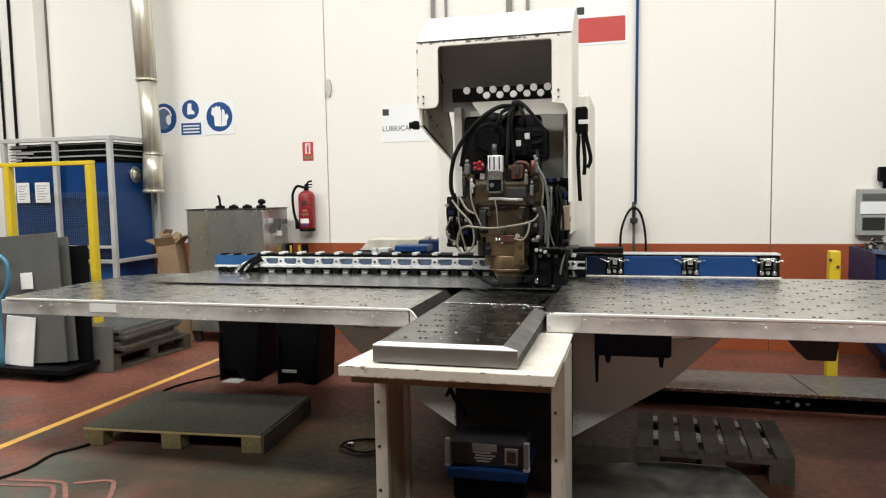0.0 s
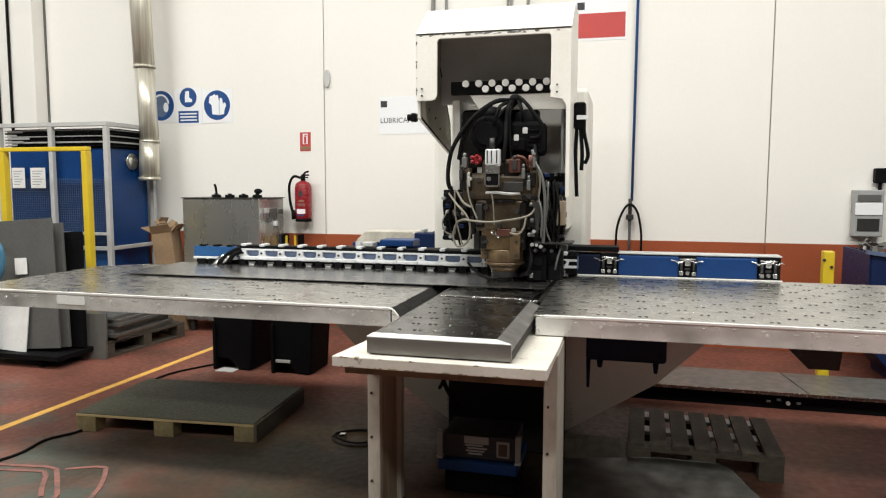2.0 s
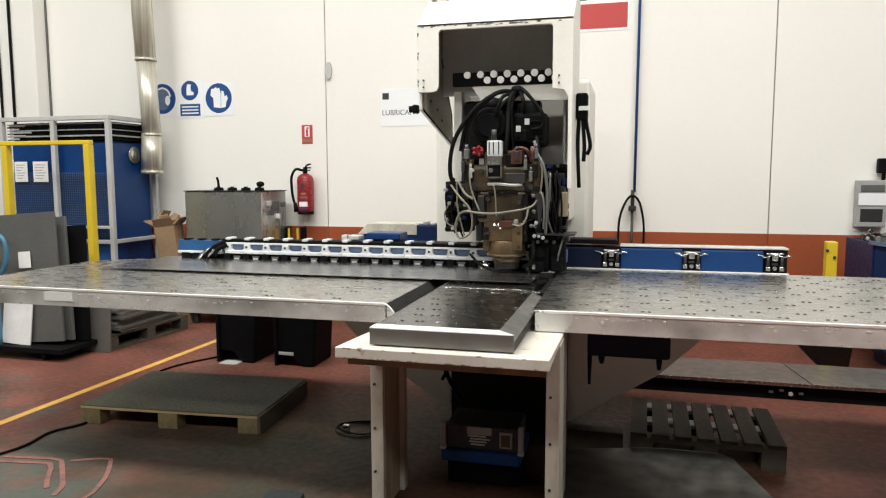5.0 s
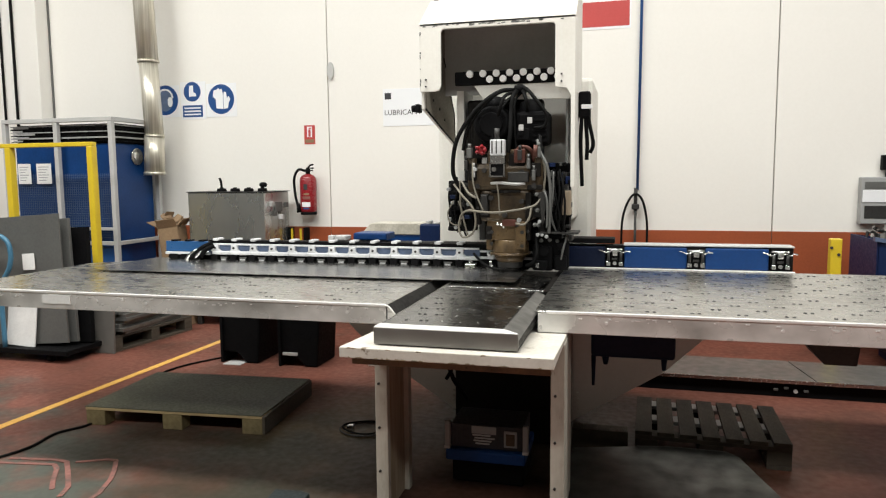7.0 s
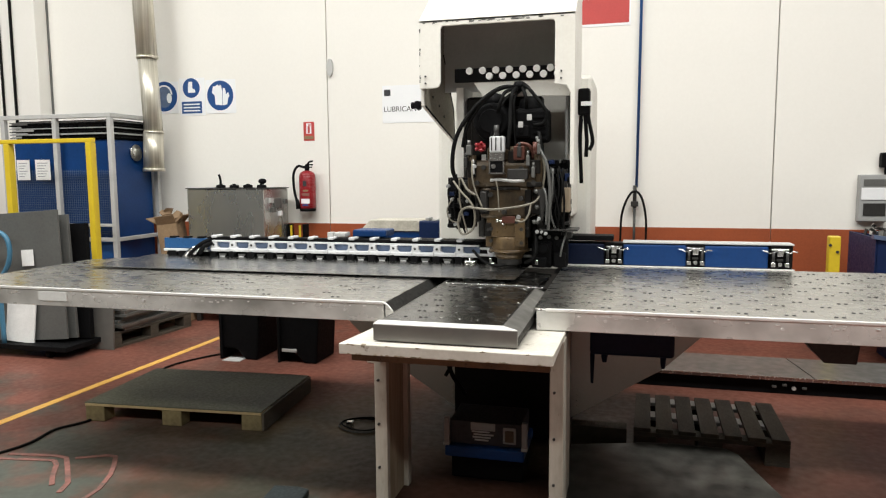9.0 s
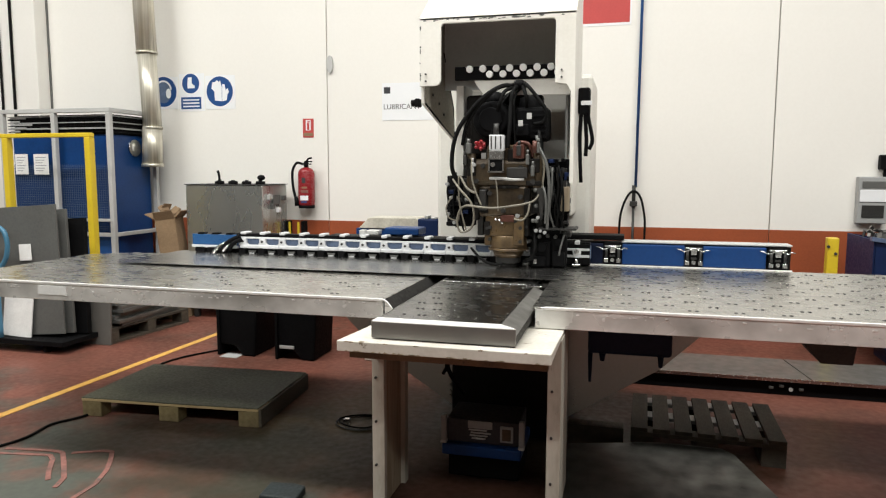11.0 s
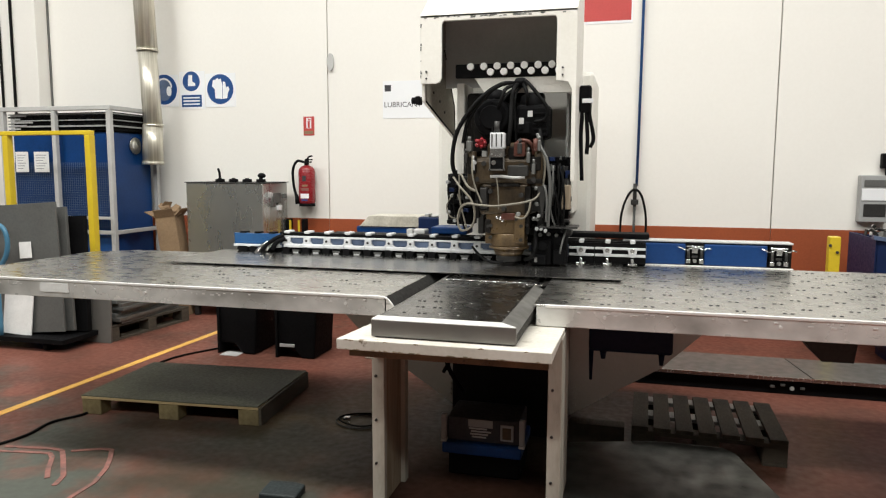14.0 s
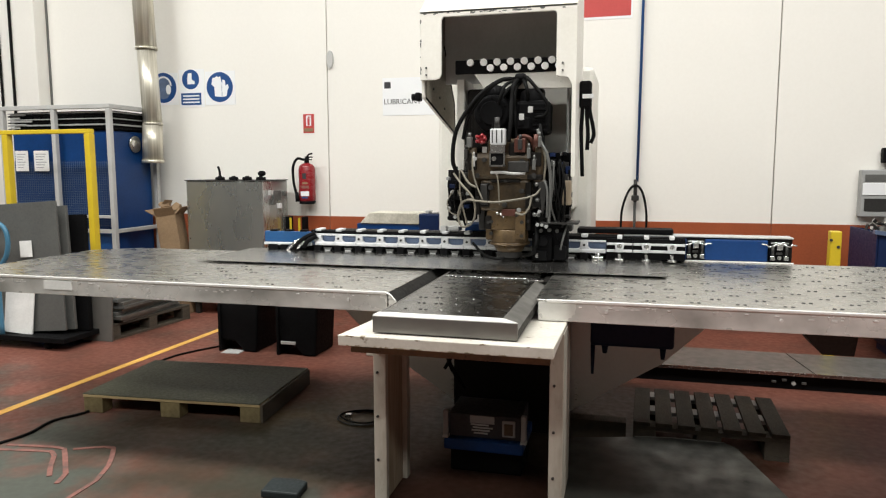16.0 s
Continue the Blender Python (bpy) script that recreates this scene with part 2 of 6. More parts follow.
M_WIRE = material("pale_cable", (0.22, 0.20, 0.155), (0.13, 0.118, 0.095), rough=0.5, bump=0.0)
M_WOOD = material("pallet_wood", (0.42, 0.32, 0.16), (0.28, 0.205, 0.10), rough=0.75, scale=3, fine=40, bump=0.25, stretch=(1, 6, 6), spots=0.2, spot_color=(0.1, 0.07, 0.04), random_tint=0.15)
M_OLDWOOD = material("grey_pallet_wood", (0.072, 0.058, 0.040), (0.040, 0.032, 0.023), rough=0.8, scale=3, fine=40, bump=0.3, stretch=(6, 1, 6), spots=0.2, spot_color=(0.032, 0.026, 0.02), random_tint=0.2)
M_CARD = material("brown_cardboard", (0.27, 0.18, 0.10), (0.20, 0.13, 0.075), rough=0.85, scale=5, bump=0.15)
M_PAPER = material("white_paper", (0.80, 0.80, 0.78), rough=0.7, bump=0.0)
M_INK = material("dark_print", (0.03, 0.03, 0.035), rough=0.6, bump=0.0)
M_GINK = material("grey_print", (0.33, 0.33, 0.35), rough=0.6, bump=0.0)
M_BEIGE = material("beige_cover", (0.70, 0.66, 0.57), (0.38, 0.355, 0.29), rough=0.45, scale=6, spots=0.3, spot_color=(0.25, 0.22, 0.17))
M_DIRTWOOD = material("oily_olive_wood", (0.215, 0.168, 0.078), (0.11, 0.084, 0.038), rough=0.75, scale=6, fine=40, bump=0.25, spots=0.3, spot_color=(0.035, 0.027, 0.014), random_tint=0.2)
M_TEAL = material("dark_teal_rubber", (0.012, 0.020, 0.021), (0.008, 0.012, 0.013), rough=0.6, scale=14)
M_METERG = material("mid_grey_case", (0.34, 0.345, 0.34), (0.29, 0.295, 0.29), rough=0.5, scale=4)
M_BOARD = material("dark_green_board", (0.082, 0.084, 0.055), (0.055, 0.057, 0.038), rough=0.6, scale=2.5, spots=0.15, spot_color=(0.11, 0.11, 0.08))
M_FLOORSLAB = material("shaded_green_grey_steel", (0.115, 0.118, 0.103), (0.05, 0.052, 0.045), rough=0.42, metal=0.4, scale=2.2, fine=10, bump=0.01, spots=0.3, spot_color=(0.022, 0.022, 0.019))
# dark patch paints the stand's shade onto the slab's left part
stain_and_shade(M_FLOORSLAB, ((-0.38, -0.1, 1.0, (0.014, 0.014, 0.012)),))
M_OFFCUT = material("dull_sheet", (0.20, 0.195, 0.18), (0.105, 0.102, 0.094), rough=0.38, metal=0.5, scale=2.6, fine=10, bump=0.01, spots=0.25, spot_color=(0.05, 0.047, 0.042))


# ---- mesh helpers ----
def box(bm, x0, x1, y0, y1, z0, z1, bevel=0.0, mi=0, m=None):
    r = bmesh.ops.create_cube(bm, size=1)
    vs = r["verts"]
    for v in vs:
        v.co = Vector((x0 + (v.co.x + 0.5) * (x1 - x0), y0 + (v.co.y + 0.5) * (y1 - y0), z0 + (v.co.z + 0.5) * (z1 - z0)))
    fs = {f for v in vs for f in v.link_faces}
    for f in fs:
        f.material_index = mi
    if bevel:
        es = list({e for v in vs for e in v.link_edges})
        r = bmesh.ops.bevel(bm, geom=es, offset=bevel, segments=2, affect="EDGES", profile=0.5, material=-1)
        fs = set(r["faces"]) | {f for f in fs if f.is_valid}
        vs = list({v for f in fs for v in f.verts})
    if m:
        bmesh.ops.transform(bm, matrix=m, verts=vs)
    return vs


def cyl(bm, p, q, r0, r1=None, seg=20, mi=0, bevel=0.0):
    p, q = Vector(p), Vector(q)
    d = q - p
    m = Matrix.Translation((p + q) / 2) @ d.to_track_quat("Z", "Y").to_matrix().to_4x4()
    r = bmesh.ops.create_cone(bm, cap_ends=True, segments=seg, radius1=r0, radius2=r0 if r1 is None else r1, depth=d.length, matrix=m)
    fs = {f for v in r["verts"] for f in v.link_faces}
    for f in fs:
        f.material_index = mi
        f.smooth = len(f.verts) == 4
    if bevel:
        es = [e for e in {e for f in fs for e in f.edges} if any(len(f.verts) > 4 for f in e.link_faces)]
        b = bmesh.ops.bevel(bm, geom=es, offset=bevel, segments=2, affect="EDGES", profile=0.5)
        for f in b["faces"]:
            f.material_index, f.smooth = mi, True
    return r["verts"]


def ball(bm, c, r, s=(1, 1, 1), mi=0, seg=16):
    v = bmesh.ops.create_uvsphere(bm, u_segments=seg, v_segments=seg // 2 + 2, radius=r, matrix=Matrix.Translation(c) @ Matrix.Diagonal((*s, 1)))["verts"]
    for f in {f for a in v for f in a.link_faces}:
        f.smooth, f.material_index = True, mi
    return v


def prism(bm, pts, axis, a, b, mi=0, bevel=0.0):
    """A flat outline (list of 2D points) pushed along an axis from a to b. axis x: (y, z); y: (x, z); z: (x, y)."""
    def put(u, v, w):
        return {"x": (w, u, v), "y": (u, w, v), "z": (u, v, w)}[axis]
    lo = [bm.verts.new(put(u, v, a)) for u, v in pts]
    hi = [bm.verts.new(put(u, v, b)) for u, v in pts]
    fs = [bm.faces.new(lo), bm.faces.new(hi)]
    for i in range(len(pts)):
        j = (i + 1) % len(pts)
        fs.append(bm.faces.new((lo[i], lo[j], hi[j], hi[i])))
    for f in fs:
        f.material_index = mi
    bmesh.ops.recalc_face_normals(bm, faces=fs)
    if bevel:
        es = list({e for f in fs for e in f.edges})
        r = bmesh.ops.bevel(bm, geom=es, offset=bevel, segments=2, affect="EDGES", profile=0.5)
        for f in r["faces"]:
            f.material_index = mi


def smooth_path(pts, steps=6):
    """Points along a smooth line through pts (Catmull-Rom)."""
    p = [Vector(q) for q in pts]
    p = [2 * p[0] - p[1]] + p + [2 * p[-1] - p[-2]]
    out = []
    for i in range(1, len(p) - 2):
        for k in range(steps):
            t = k / steps
            out.append(0.5 * (2 * p[i] + (p[i + 1] - p[i - 1]) * t + (2 * p[i - 1] - 5 * p[i] + 4 * p[i + 1] - p[i + 2]) * t * t + (3 * p[i] - p[i - 1] - 3 * p[i + 1] + p[i + 2]) * t ** 3))
    out.append(p[-2])
    return out


def tube(bm, pts, r, seg=8, steps=6, mi=0, smooth=True):
    path = smooth_path(pts, steps) if smooth else [Vector(q) for q in pts]
    rings = []
    ref = Vector((0.31, 0.21, 0.93))
    for i, p in enumerate(path):
        d = (path[min(i + 1, len(path) - 1)] - path[max(i - 1, 0)]).normalized()
        u = d.cross(ref)
        if u.length < 0.05:
            u = d.cross(Vector((1, 0, 0)))
        u.normalize()
        w = d.cross(u)
        rings.append([bm.verts.new(p + r * (math.cos(a) * u + math.sin(a) * w)) for a in (2 * math.pi * k / seg for k in range(seg))])
    for a, b in zip(rings, rings[1:]):
        for k in range(seg):
            f = bm.faces.new((a[k], a[(k + 1) % seg], b[(k + 1) % seg], b[k]))
            f.smooth, f.material_index = True, mi
    for ring in (rings[0][::-1], rings[-1]):
        bm.faces.new(ring).material_index = mi


ORIGIN = {}


def thing(name, base, label, category, group="", kind=""):
    ob = new(name)
    ob.empty_display_size = 0.1
    ob.location = base
    ORIGIN[ob.name] = Vector(base)
    return tagged(ob, label, category, group, kind)


def part(name, bm, mats, parent=None, label="", category="", group="", kind="", origin=None):
    """Links a bmesh, built in world coordinates, as one mesh object under a thing or a part."""
    bmesh.ops.recalc_face_normals(bm, faces=bm.faces)
    if origin is None:
        xs, ys, zs = zip(*(v.co for v in bm.verts))
        origin = Vector(((min(xs) + max(xs)) / 2, (min(ys) + max(ys)) / 2, min(zs)))
    origin = Vector(origin)
    bmesh.ops.translate(bm, vec=-origin, verts=bm.verts)
    me = bpy.data.meshes.new(name)
    bm.to_mesh(me)
    bm.free()
    for mt in (mats if isinstance(mats, (list, tuple)) else [mats]):
        me.materials.append(mt)
    ob = new(name, me)
    ORIGIN[ob.name] = origin
    if parent:
        ob.parent = parent
        ob.location = origin - ORIGIN[parent.name]
    else:
        ob.location = origin
    return tagged(ob, label, category, group, kind)


def share(ob, name, offset):
    """Another piece on the same mesh, under the same parent."""
    o = new(name, ob.data)
    o.parent = ob.parent
    o.location = ob.location + Vector(offset)
    ORIGIN[o.name] = ORIGIN[ob.name] + Vector(offset)
    return o


def quick_box(name, dims, mat, parent=None, bevel=0.004, **tags):
    bm = bmesh.new()
    box(bm, *dims, bevel=bevel)
    return part(name, bm, mat, parent, **tags)


# ---- hall ----
WALL_Y = 7.05
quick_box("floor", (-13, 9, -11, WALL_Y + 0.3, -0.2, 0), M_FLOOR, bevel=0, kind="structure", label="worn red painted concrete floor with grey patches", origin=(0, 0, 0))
wall = quick_box("wall_back", (-13, 9, WALL_Y + 0.03, WALL_Y + 0.3, 0, 7), M_JOINT, bevel=0, kind="structure", label="off-white precast panel wall with sealed joints")
# unseen walls and ceiling close the hall, kept dark against fill light
quick_box("wall_left", (-13.2, -13, -11, WALL_Y + 0.3, 0, 7), M_HALL, bevel=0, kind="structure", label="unseen hall wall, painted dark to cut fill light")
quick_box("wall_right", (9, 9.2, -11, WALL_Y + 0.3, 0, 7), M_HALL, bevel=0, kind="structure", label="unseen hall wall, painted dark to cut fill light")
quick_box("wall_front", (-13, 9, -11.2, -11, 0, 7), M_HALL, bevel=0, kind="structure", label="unseen hall wall, painted dark to cut fill light")
quick_box("ceiling", (-13, 9, -11, WALL_Y + 0.3, 6.8, 7.0), M_CEIL, bevel=0, kind="structure", label="unseen ceiling, painted dark to cut fill light")
edges = [-12.0, -7.497, -3.124, 1.249, 5.622, 9.0]
for a, b in zip(edges, edges[1:]):
    quick_box("wall_panel", (a + 0.005, b - 0.005, WALL_Y, WALL_Y + 0.03, 0, 6.8), M_WALL, wall, bevel=0.005)
for a, b in zip(edges, edges[1:]):
    quick_box("dado_band", (a + 0.002, b - 0.002, WALL_Y - 0.006, WALL_Y, 0, 1.0), M_DADO, wall, bevel=0.002, label="orange-brown painted wall base")
pillar = quick_box("pillar", (-7.9, -6.64, 6.86, WALL_Y - 0.001, 0, 6.8), M_WALL, bevel=0.01, kind="structure", label="off-white square concrete pillar")
for px in (-6.962, -7.135):
    bm = bmesh.new()
    tube(bm, [(px, 6.84, 0.02), (px, 6.84, 2.5), (px + 0.012, 6.84, 6.7)], 0.016 if px > -7.1 else 0.014)
    part("wall_cable", bm, M_RUBBER, label="black cable running up the pillar", category="cable", group="pillar cables")
for px, r in ((-1.92, 0.022), (-1.785, 0.014), (-1.165, 0.012), (-1.13, 0.012), (-0.968, 0.016)):
    bm = bmesh.new()
    cyl(bm, (px, WALL_Y - 0.03, 2.9), (px, WALL_Y - 0.03, 6.8), r, seg=10)
    for z in (3.0, 4.2, 5.5):
        box(bm, px - r - 0.012, px + r + 0.012, WALL_Y - 0.03 + r - 0.004, WALL_Y, z, z + 0.03)
    part("conduit", bm, M_LGREY, label="thin grey conduit clipped to the wall", category="pipe", group="wall conduits")
bm = bmesh.new()
prism(bm, [(-3.081 + 0.034 * math.cos(a), 2.64 + 0.09 * math.sin(a)) for a in (k * math.pi / 12 for k in range(24))], "y", WALL_Y - 0.03, WALL_Y)
part("joint_cap", bm, M_LGREY, wall, "oval grey cover on the wall joint")

quick_box("pillar_seal", (-6.639, -6.622, 7.03, WALL_Y - 0.0005, 1.0, 6.8), M_GREYP, pillar, 0.001, label="dark seal between pillar and wall")

# floor markings
bm = bmesh.new()
prism(bm, [(-3.86, 1.0), (-3.79, 1.0), (-3.745, 3.49), (-3.69, 5.65), (-3.66, 7.0), (-3.73, 7.0), (-3.755, 5.65), (-3.81, 3.49)], "z", 0, 0.003)
part("floor_line", bm, M_LINE, kind="structure", label="worn yellow line painted on the floor")


def ribbon(name, pts, width, mat, label):
    bm = bmesh.new()
    for a, b in zip(pts, pts[1:]):
        d = (Vector((*b, 0)) - Vector((*a, 0))).normalized()
        s = Vector((-d.y, d.x, 0)) * width / 2
        vs = [bm.verts.new(Vector((*a, 0.004)) + s), bm.verts.new(Vector((*a, 0.004)) - s), bm.verts.new(Vector((*b, 0.004)) - s), bm.verts.new(Vector((*b, 0.004)) + s)]
        bm.faces.new(vs)
        lo = [bm.verts.new(v.co - Vector((0, 0, 0.003))) for v in vs]
        for i in range(4):
            bm.faces.new((vs[i], vs[(i + 1) % 4], lo[(i + 1) % 4], lo[i]))
    part(name, bm, mat, kind="structure", label=label)


ribbon("floor_mark", [(-3.4, 2.97), (-2.99, 3.035), (-2.93, 2.99), (-2.84, 2.87), (-2.76, 2.78)], 0.025, M_PINK, "faded red outline on the floor")
ribbon("floor_mark", [(-3.3, 3.05), (-3.02, 3.09), (-2.95, 3.08), (-2.86, 2.99), (-2.70, 2.82), (-2.66, 2.72)], 0.026, M_PINK, "faded red outline on the floor")
ribbon("floor_mark", [(-2.90, 3.09), (-2.76, 3.16), (-2.70, 3.16), (-2.62, 3.05), (-2.56, 2.95), (-2.50, 2.80), (-2.49, 2.6)], 0.025, M_PINK, "faded red outline on the floor")
bm = bmesh.new()
tube(bm, [(-3.5, 2.7, 0.008), (-3.36, 3.02, 0.008), (-3.31, 3.2, 0.008), (-3.335, 3.41, 0.008), (-3.25, 3.60, 0.008), (-3.3, 3.9, 0.008), (-3.55, 4.75, 0.008), (-3.3, 5.35, 0.008)], 0.008)
part("floor_cable", bm, M_RUBBER, label="black power cable lying on the floor", category="cable")


# ---- punching machine: fixed frame ----
press = thing("punching_machine", (-0.78, 4.9, 0), "white punching press with open hood and bronze punching head", "machine")
quick_box("body", (-1.385, -0.276, 5.08, 5.85, 0, 2.20), M_WHITE, press, 0.03, label="white painted rear column")
quick_box("upper_body", (-1.20, -0.42, 4.722, 5.75, 2.202, 2.59), M_WHITE, press, 0.02)
# the arm's shade under the table is put into its colour
quick_box("lower_arm", (-0.99, -0.33, 3.95, 5.075, 0, 0.845), M_SHADEBLACK, press, 0.015, label="lower frame arm painted near-black for the shade under the table")
quick_box("upper_arm", (-1.14, -0.37, 4.68, 5.078, 1.24, 2.05), M_WHITE, press, 0.012, label="beige grey inner panel behind the punching head")


def gusset(mirror):
    pts = [(-0.325, 0.10), (0.18, 0.42), (0.62, 0.845), (0.52, 0.845), (0.33, 0.70), (0.18, 0.70), (0.18, 0.845), (-0.325, 0.845)]
    if mirror:
        pts = [(-1.32 - x, z) for x, z in pts][::-1]
    bm = bmesh.new()
    prism(bm, pts, "y", 4.08, 4.14, bevel=0.004)
    for z in (0.2, 0.235, 0.27, 0.17):
        x = -0.29 if not mirror else -1.03
        cyl(bm, (x, 4.062, z), (x, 4.08, z), 0.011, seg=6)
    part("gusset", bm, M_WHITE, press)


gusset(False)
gusset(True)

# hood around the head
bm = bmesh.new()
side = [(4.17, 2.42), (4.17, 1.93), (4.93, 1.745), (4.90, 1.97), (4.72, 2.19), (4.72, 2.60), (4.42, 2.60)]
prism(bm, side, "x", -1.240, -1.222, bevel=0.003)
plate = part("side_plate", bm, M_WHITE, press)
# thin sheet added to paint shade on the plate's inner face
bm = bmesh.new()
prism(bm, [(4.195, 2.40), (4.195, 1.938), (4.918, 1.762), (4.886, 1.965), (4.65, 2.24), (4.65, 2.57), (4.43, 2.57)], "x", -1.2218, -1.218)
part("lining", bm, M_SHADELINING, plate, "beige grey sheet painting the plate's white inner face in shade")
bm = bmesh.new()
tube(bm, [(-1.219, 4.19, 1.932), (-1.219, 4.55, 1.842), (-1.219, 4.92, 1.753), (-1.219, 4.895, 1.96), (-1.219, 4.62, 2.30)], 0.006, 6, 1, smooth=False)
part("edge_seal", bm, M_RUBBER, plate, "black rubber edge seal")
for yy, zz in ((4.35, 2.0), (4.5, 1.96), (4.62, 1.90)):
    bm = bmesh.new()
    cyl(bm, (-1.2178, yy, zz), (-1.212, yy, zz), 0.009, seg=8)
    part("screw", bm, M_DARK, plate)
bm = bmesh.new()
prism(bm, [(4.17, 2.42), (4.17, 1.46), (4.24, 1.46), (4.72, 1.70), (4.72, 2.60), (4.42, 2.60)], "x", -0.346, -0.330, bevel=0.003)
part("side_plate", bm, M_WHITE, press)
bm = bmesh.new()
prism(bm, [(4.15, 2.41), (4.15, 2.425), (4.41, 2.615), (4.72, 2.615), (4.72, 2.60), (4.42, 2.60), (4.165, 2.41)], "x", -1.243, -0.328, bevel=0.002)
part("hood_top", bm, M_WHITE, press, "white sloped hood top with chipped edge")
bm = bmesh.new()
prism(bm, [(-1.243, 2.425), (-1.243, 2.03), (-1.15, 2.03), (-1.125, 2.038), (-1.114, 2.06), (-1.113, 2.37), (-1.10, 2.388), (-0.455, 2.388), (-0.442, 2.375), (-0.442, 2.03), (-0.375, 2.02), (-0.352, 1.98), (-0.350, 1.46), (-0.328, 1.46), (-0.328, 2.425)], "y", 4.15, 4.168, bevel=0.003)
for x, z in ((-1.205, 2.06), (-1.205, 2.10), (-0.405, 2.06), (-0.405, 2.10)):
    cyl(bm, (x, 4.142, z), (x, 4.152, z), 0.0055, seg=8, mi=1)
part("hood_front", bm, [M_WHITE, M_INK], press, "white hood front frame with a wide window")
quick_box("hood_back", (-1.22, -0.348, 4.66, 4.675, 2.06, 2.597), M_LGREY, press, 0.002, label="dark panel inside the hood")
bm = bmesh.new()
box(bm, -1.06, -0.40, 4.28, 4.31, 2.075, 2.155, 0.004)
strip = part("holder_strip", bm, M_BLACK, press, "black strip with two rows of white round caps")
bm = bmesh.new()
cyl(bm, (-0.965, 4.262, 2.138), (-0.965, 4.28, 2.138), 0.0215, seg=20, bevel=0.003)
cap = part("round_cap", bm, M_CAP, strip, "white round cap")
for i in range(1, 7):
    share(cap, "round_cap", (0.081 * i, 0, 0.0))
for i in range(1, 7):
    share(cap, "round_cap", (0.041 + 0.081 * i, 0, -0.034))
bm = bmesh.new()
prism(bm, [(-0.945, 2.074), (-0.885, 1.985), (-0.365, 1.975), (-0.365, 2.074)], "y", 4.29, 4.305, bevel=0.003)
part("cross_plate", bm, M_WHITE, press, "white plate under the holder strip")
bm = bmesh.new()
prism(bm, [(4.42, 2.06), (4.42, 1.28), (4.68, 1.28), (4.68, 2.06)], "x", -1.083, -1.035, bevel=0.003)
part("inner_post", bm, M_WHITE, press)
bm = bmesh.new()
prism(bm, [(4.40, 2.06), (4.40, 1.45), (4.68, 1.45), (4.68, 2.06)], "x", -0.40, -0.385, bevel=0.002)
part("inner_post", bm, M_LGREY, press)
bm = bmesh.new()
box(bm, -0.57, -0.45, 4.17, 4.27, 0.968, 1.12, 0.012)
box(bm, -0.455, -0.36, 4.19, 4.27, 0.968, 1.16, 0.02)
box(bm, -0.545, -0.40, 4.20, 4.26, 1.11, 1.187, 0.012)
box(bm, -0.56, -0.48, 4.145, 4.18, 0.972, 1.03, 0.006)
box(bm, -0.44, -0.37, 4.16, 4.2, 0.975, 1.06, 0.008)
cyl(bm, (-0.50, 4.15, 1.085), (-0.50, 4.2, 1.085), 0.03, seg=14, bevel=0.004)
cyl(bm, (-0.405, 4.165, 1.115), (-0.405, 4.2, 1.115), 0.022, seg=14, bevel=0.004)
part("guard_block", bm, M_BLACK, press, "black guard and valve cluster beside the punch")
for x, z in ((-0.52, 1.145), (-0.47, 1.15), (-0.425, 1.145)):
    bm = bmesh.new()
    cyl(bm, (x, 4.185, z), (x, 4.2, z), 0.012, seg=10, bevel=0.003)
    part("guard_screw", bm, M_GREYP, press)
bm = bmesh.new()
tube(bm, [(-0.40, 4.16, 1.04), (-0.39, 4.14, 1.09), (-0.375, 4.16, 1.15), (-0.37, 4.22, 1.20)], 0.006)
part("guard_hose", bm, M_GREYP, press)
quick_box("guard_fitting", (-0.545, -0.525, 4.125, 4.149, 0.99, 1.02), M_CHROME, press, 0.004)
bm = bmesh.new()
box(bm, -0.328, -0.258, 4.42, 4.52, 1.87, 2.03, 0.012)
box(bm, -0.31, -0.245, 4.41, 4.43, 1.925, 1.95, 0.002, mi=1)
for k, (dx, z) in enumerate(((-0.315, 1.46), (-0.29, 1.62), (-0.27, 1.66))):
    tube(bm, [(dx, 4.45, 1.95), (dx + 0.005, 4.44, 1.85), (dx + 0.015 * k, 4.45, 1.72), (dx + 0.012, 4.45, z)], 0.012)
part("switch_box", bm, [M_BLACK, M_SIGNW], press, "black switch box with hanging cables")
bm = bmesh.new()
box(bm, -1.275, -1.243, 4.14, 4.20, 1.91, 1.96, 0.008)
cyl(bm, (-1.30, 4.17, 1.935), (-1.27, 4.17, 1.935), 0.02, seg=10)
part("latch", bm, M_BLACK, press, "black latch knob")
bm = bmesh.new()
rnd = random.Random(17)
for k in range(34):
    x = rnd.choice((rnd.uniform(-1.23, -0.34), rnd.uniform(-0.95, -0.60)))
    z = 2.405 + rnd.uniform(-0.006, 0.008)
    box(bm, x, x + rnd.uniform(0.006, 0.03), 4.1488, 4.1502, z, z + rnd.uniform(0.003, 0.008))
for k in range(10):
    z = rnd.uniform(2.04, 2.40)
    box(bm, -1.2425, -1.2425 + rnd.uniform(0.004, 0.009), 4.1488, 4.1502, z, z + rnd.uniform(0.005, 0.02))
part("paint_chips", bm, M_GREYP, press, "grey chips in the paint", kind="stuff")
# rear drive cover, seen above the feed rail
quick_box("rear_rail", (-2.1, -1.385, 5.25, 5.5, 0.78, 1.08), M_BLUE, press, 0.01, label="blue rear rail housing")
quick_box("rear_foot", (-2.05, -1.9, 5.28, 5.47, 0, 0.78), M_CREAM, press, 0.006)
bm = bmesh.new()
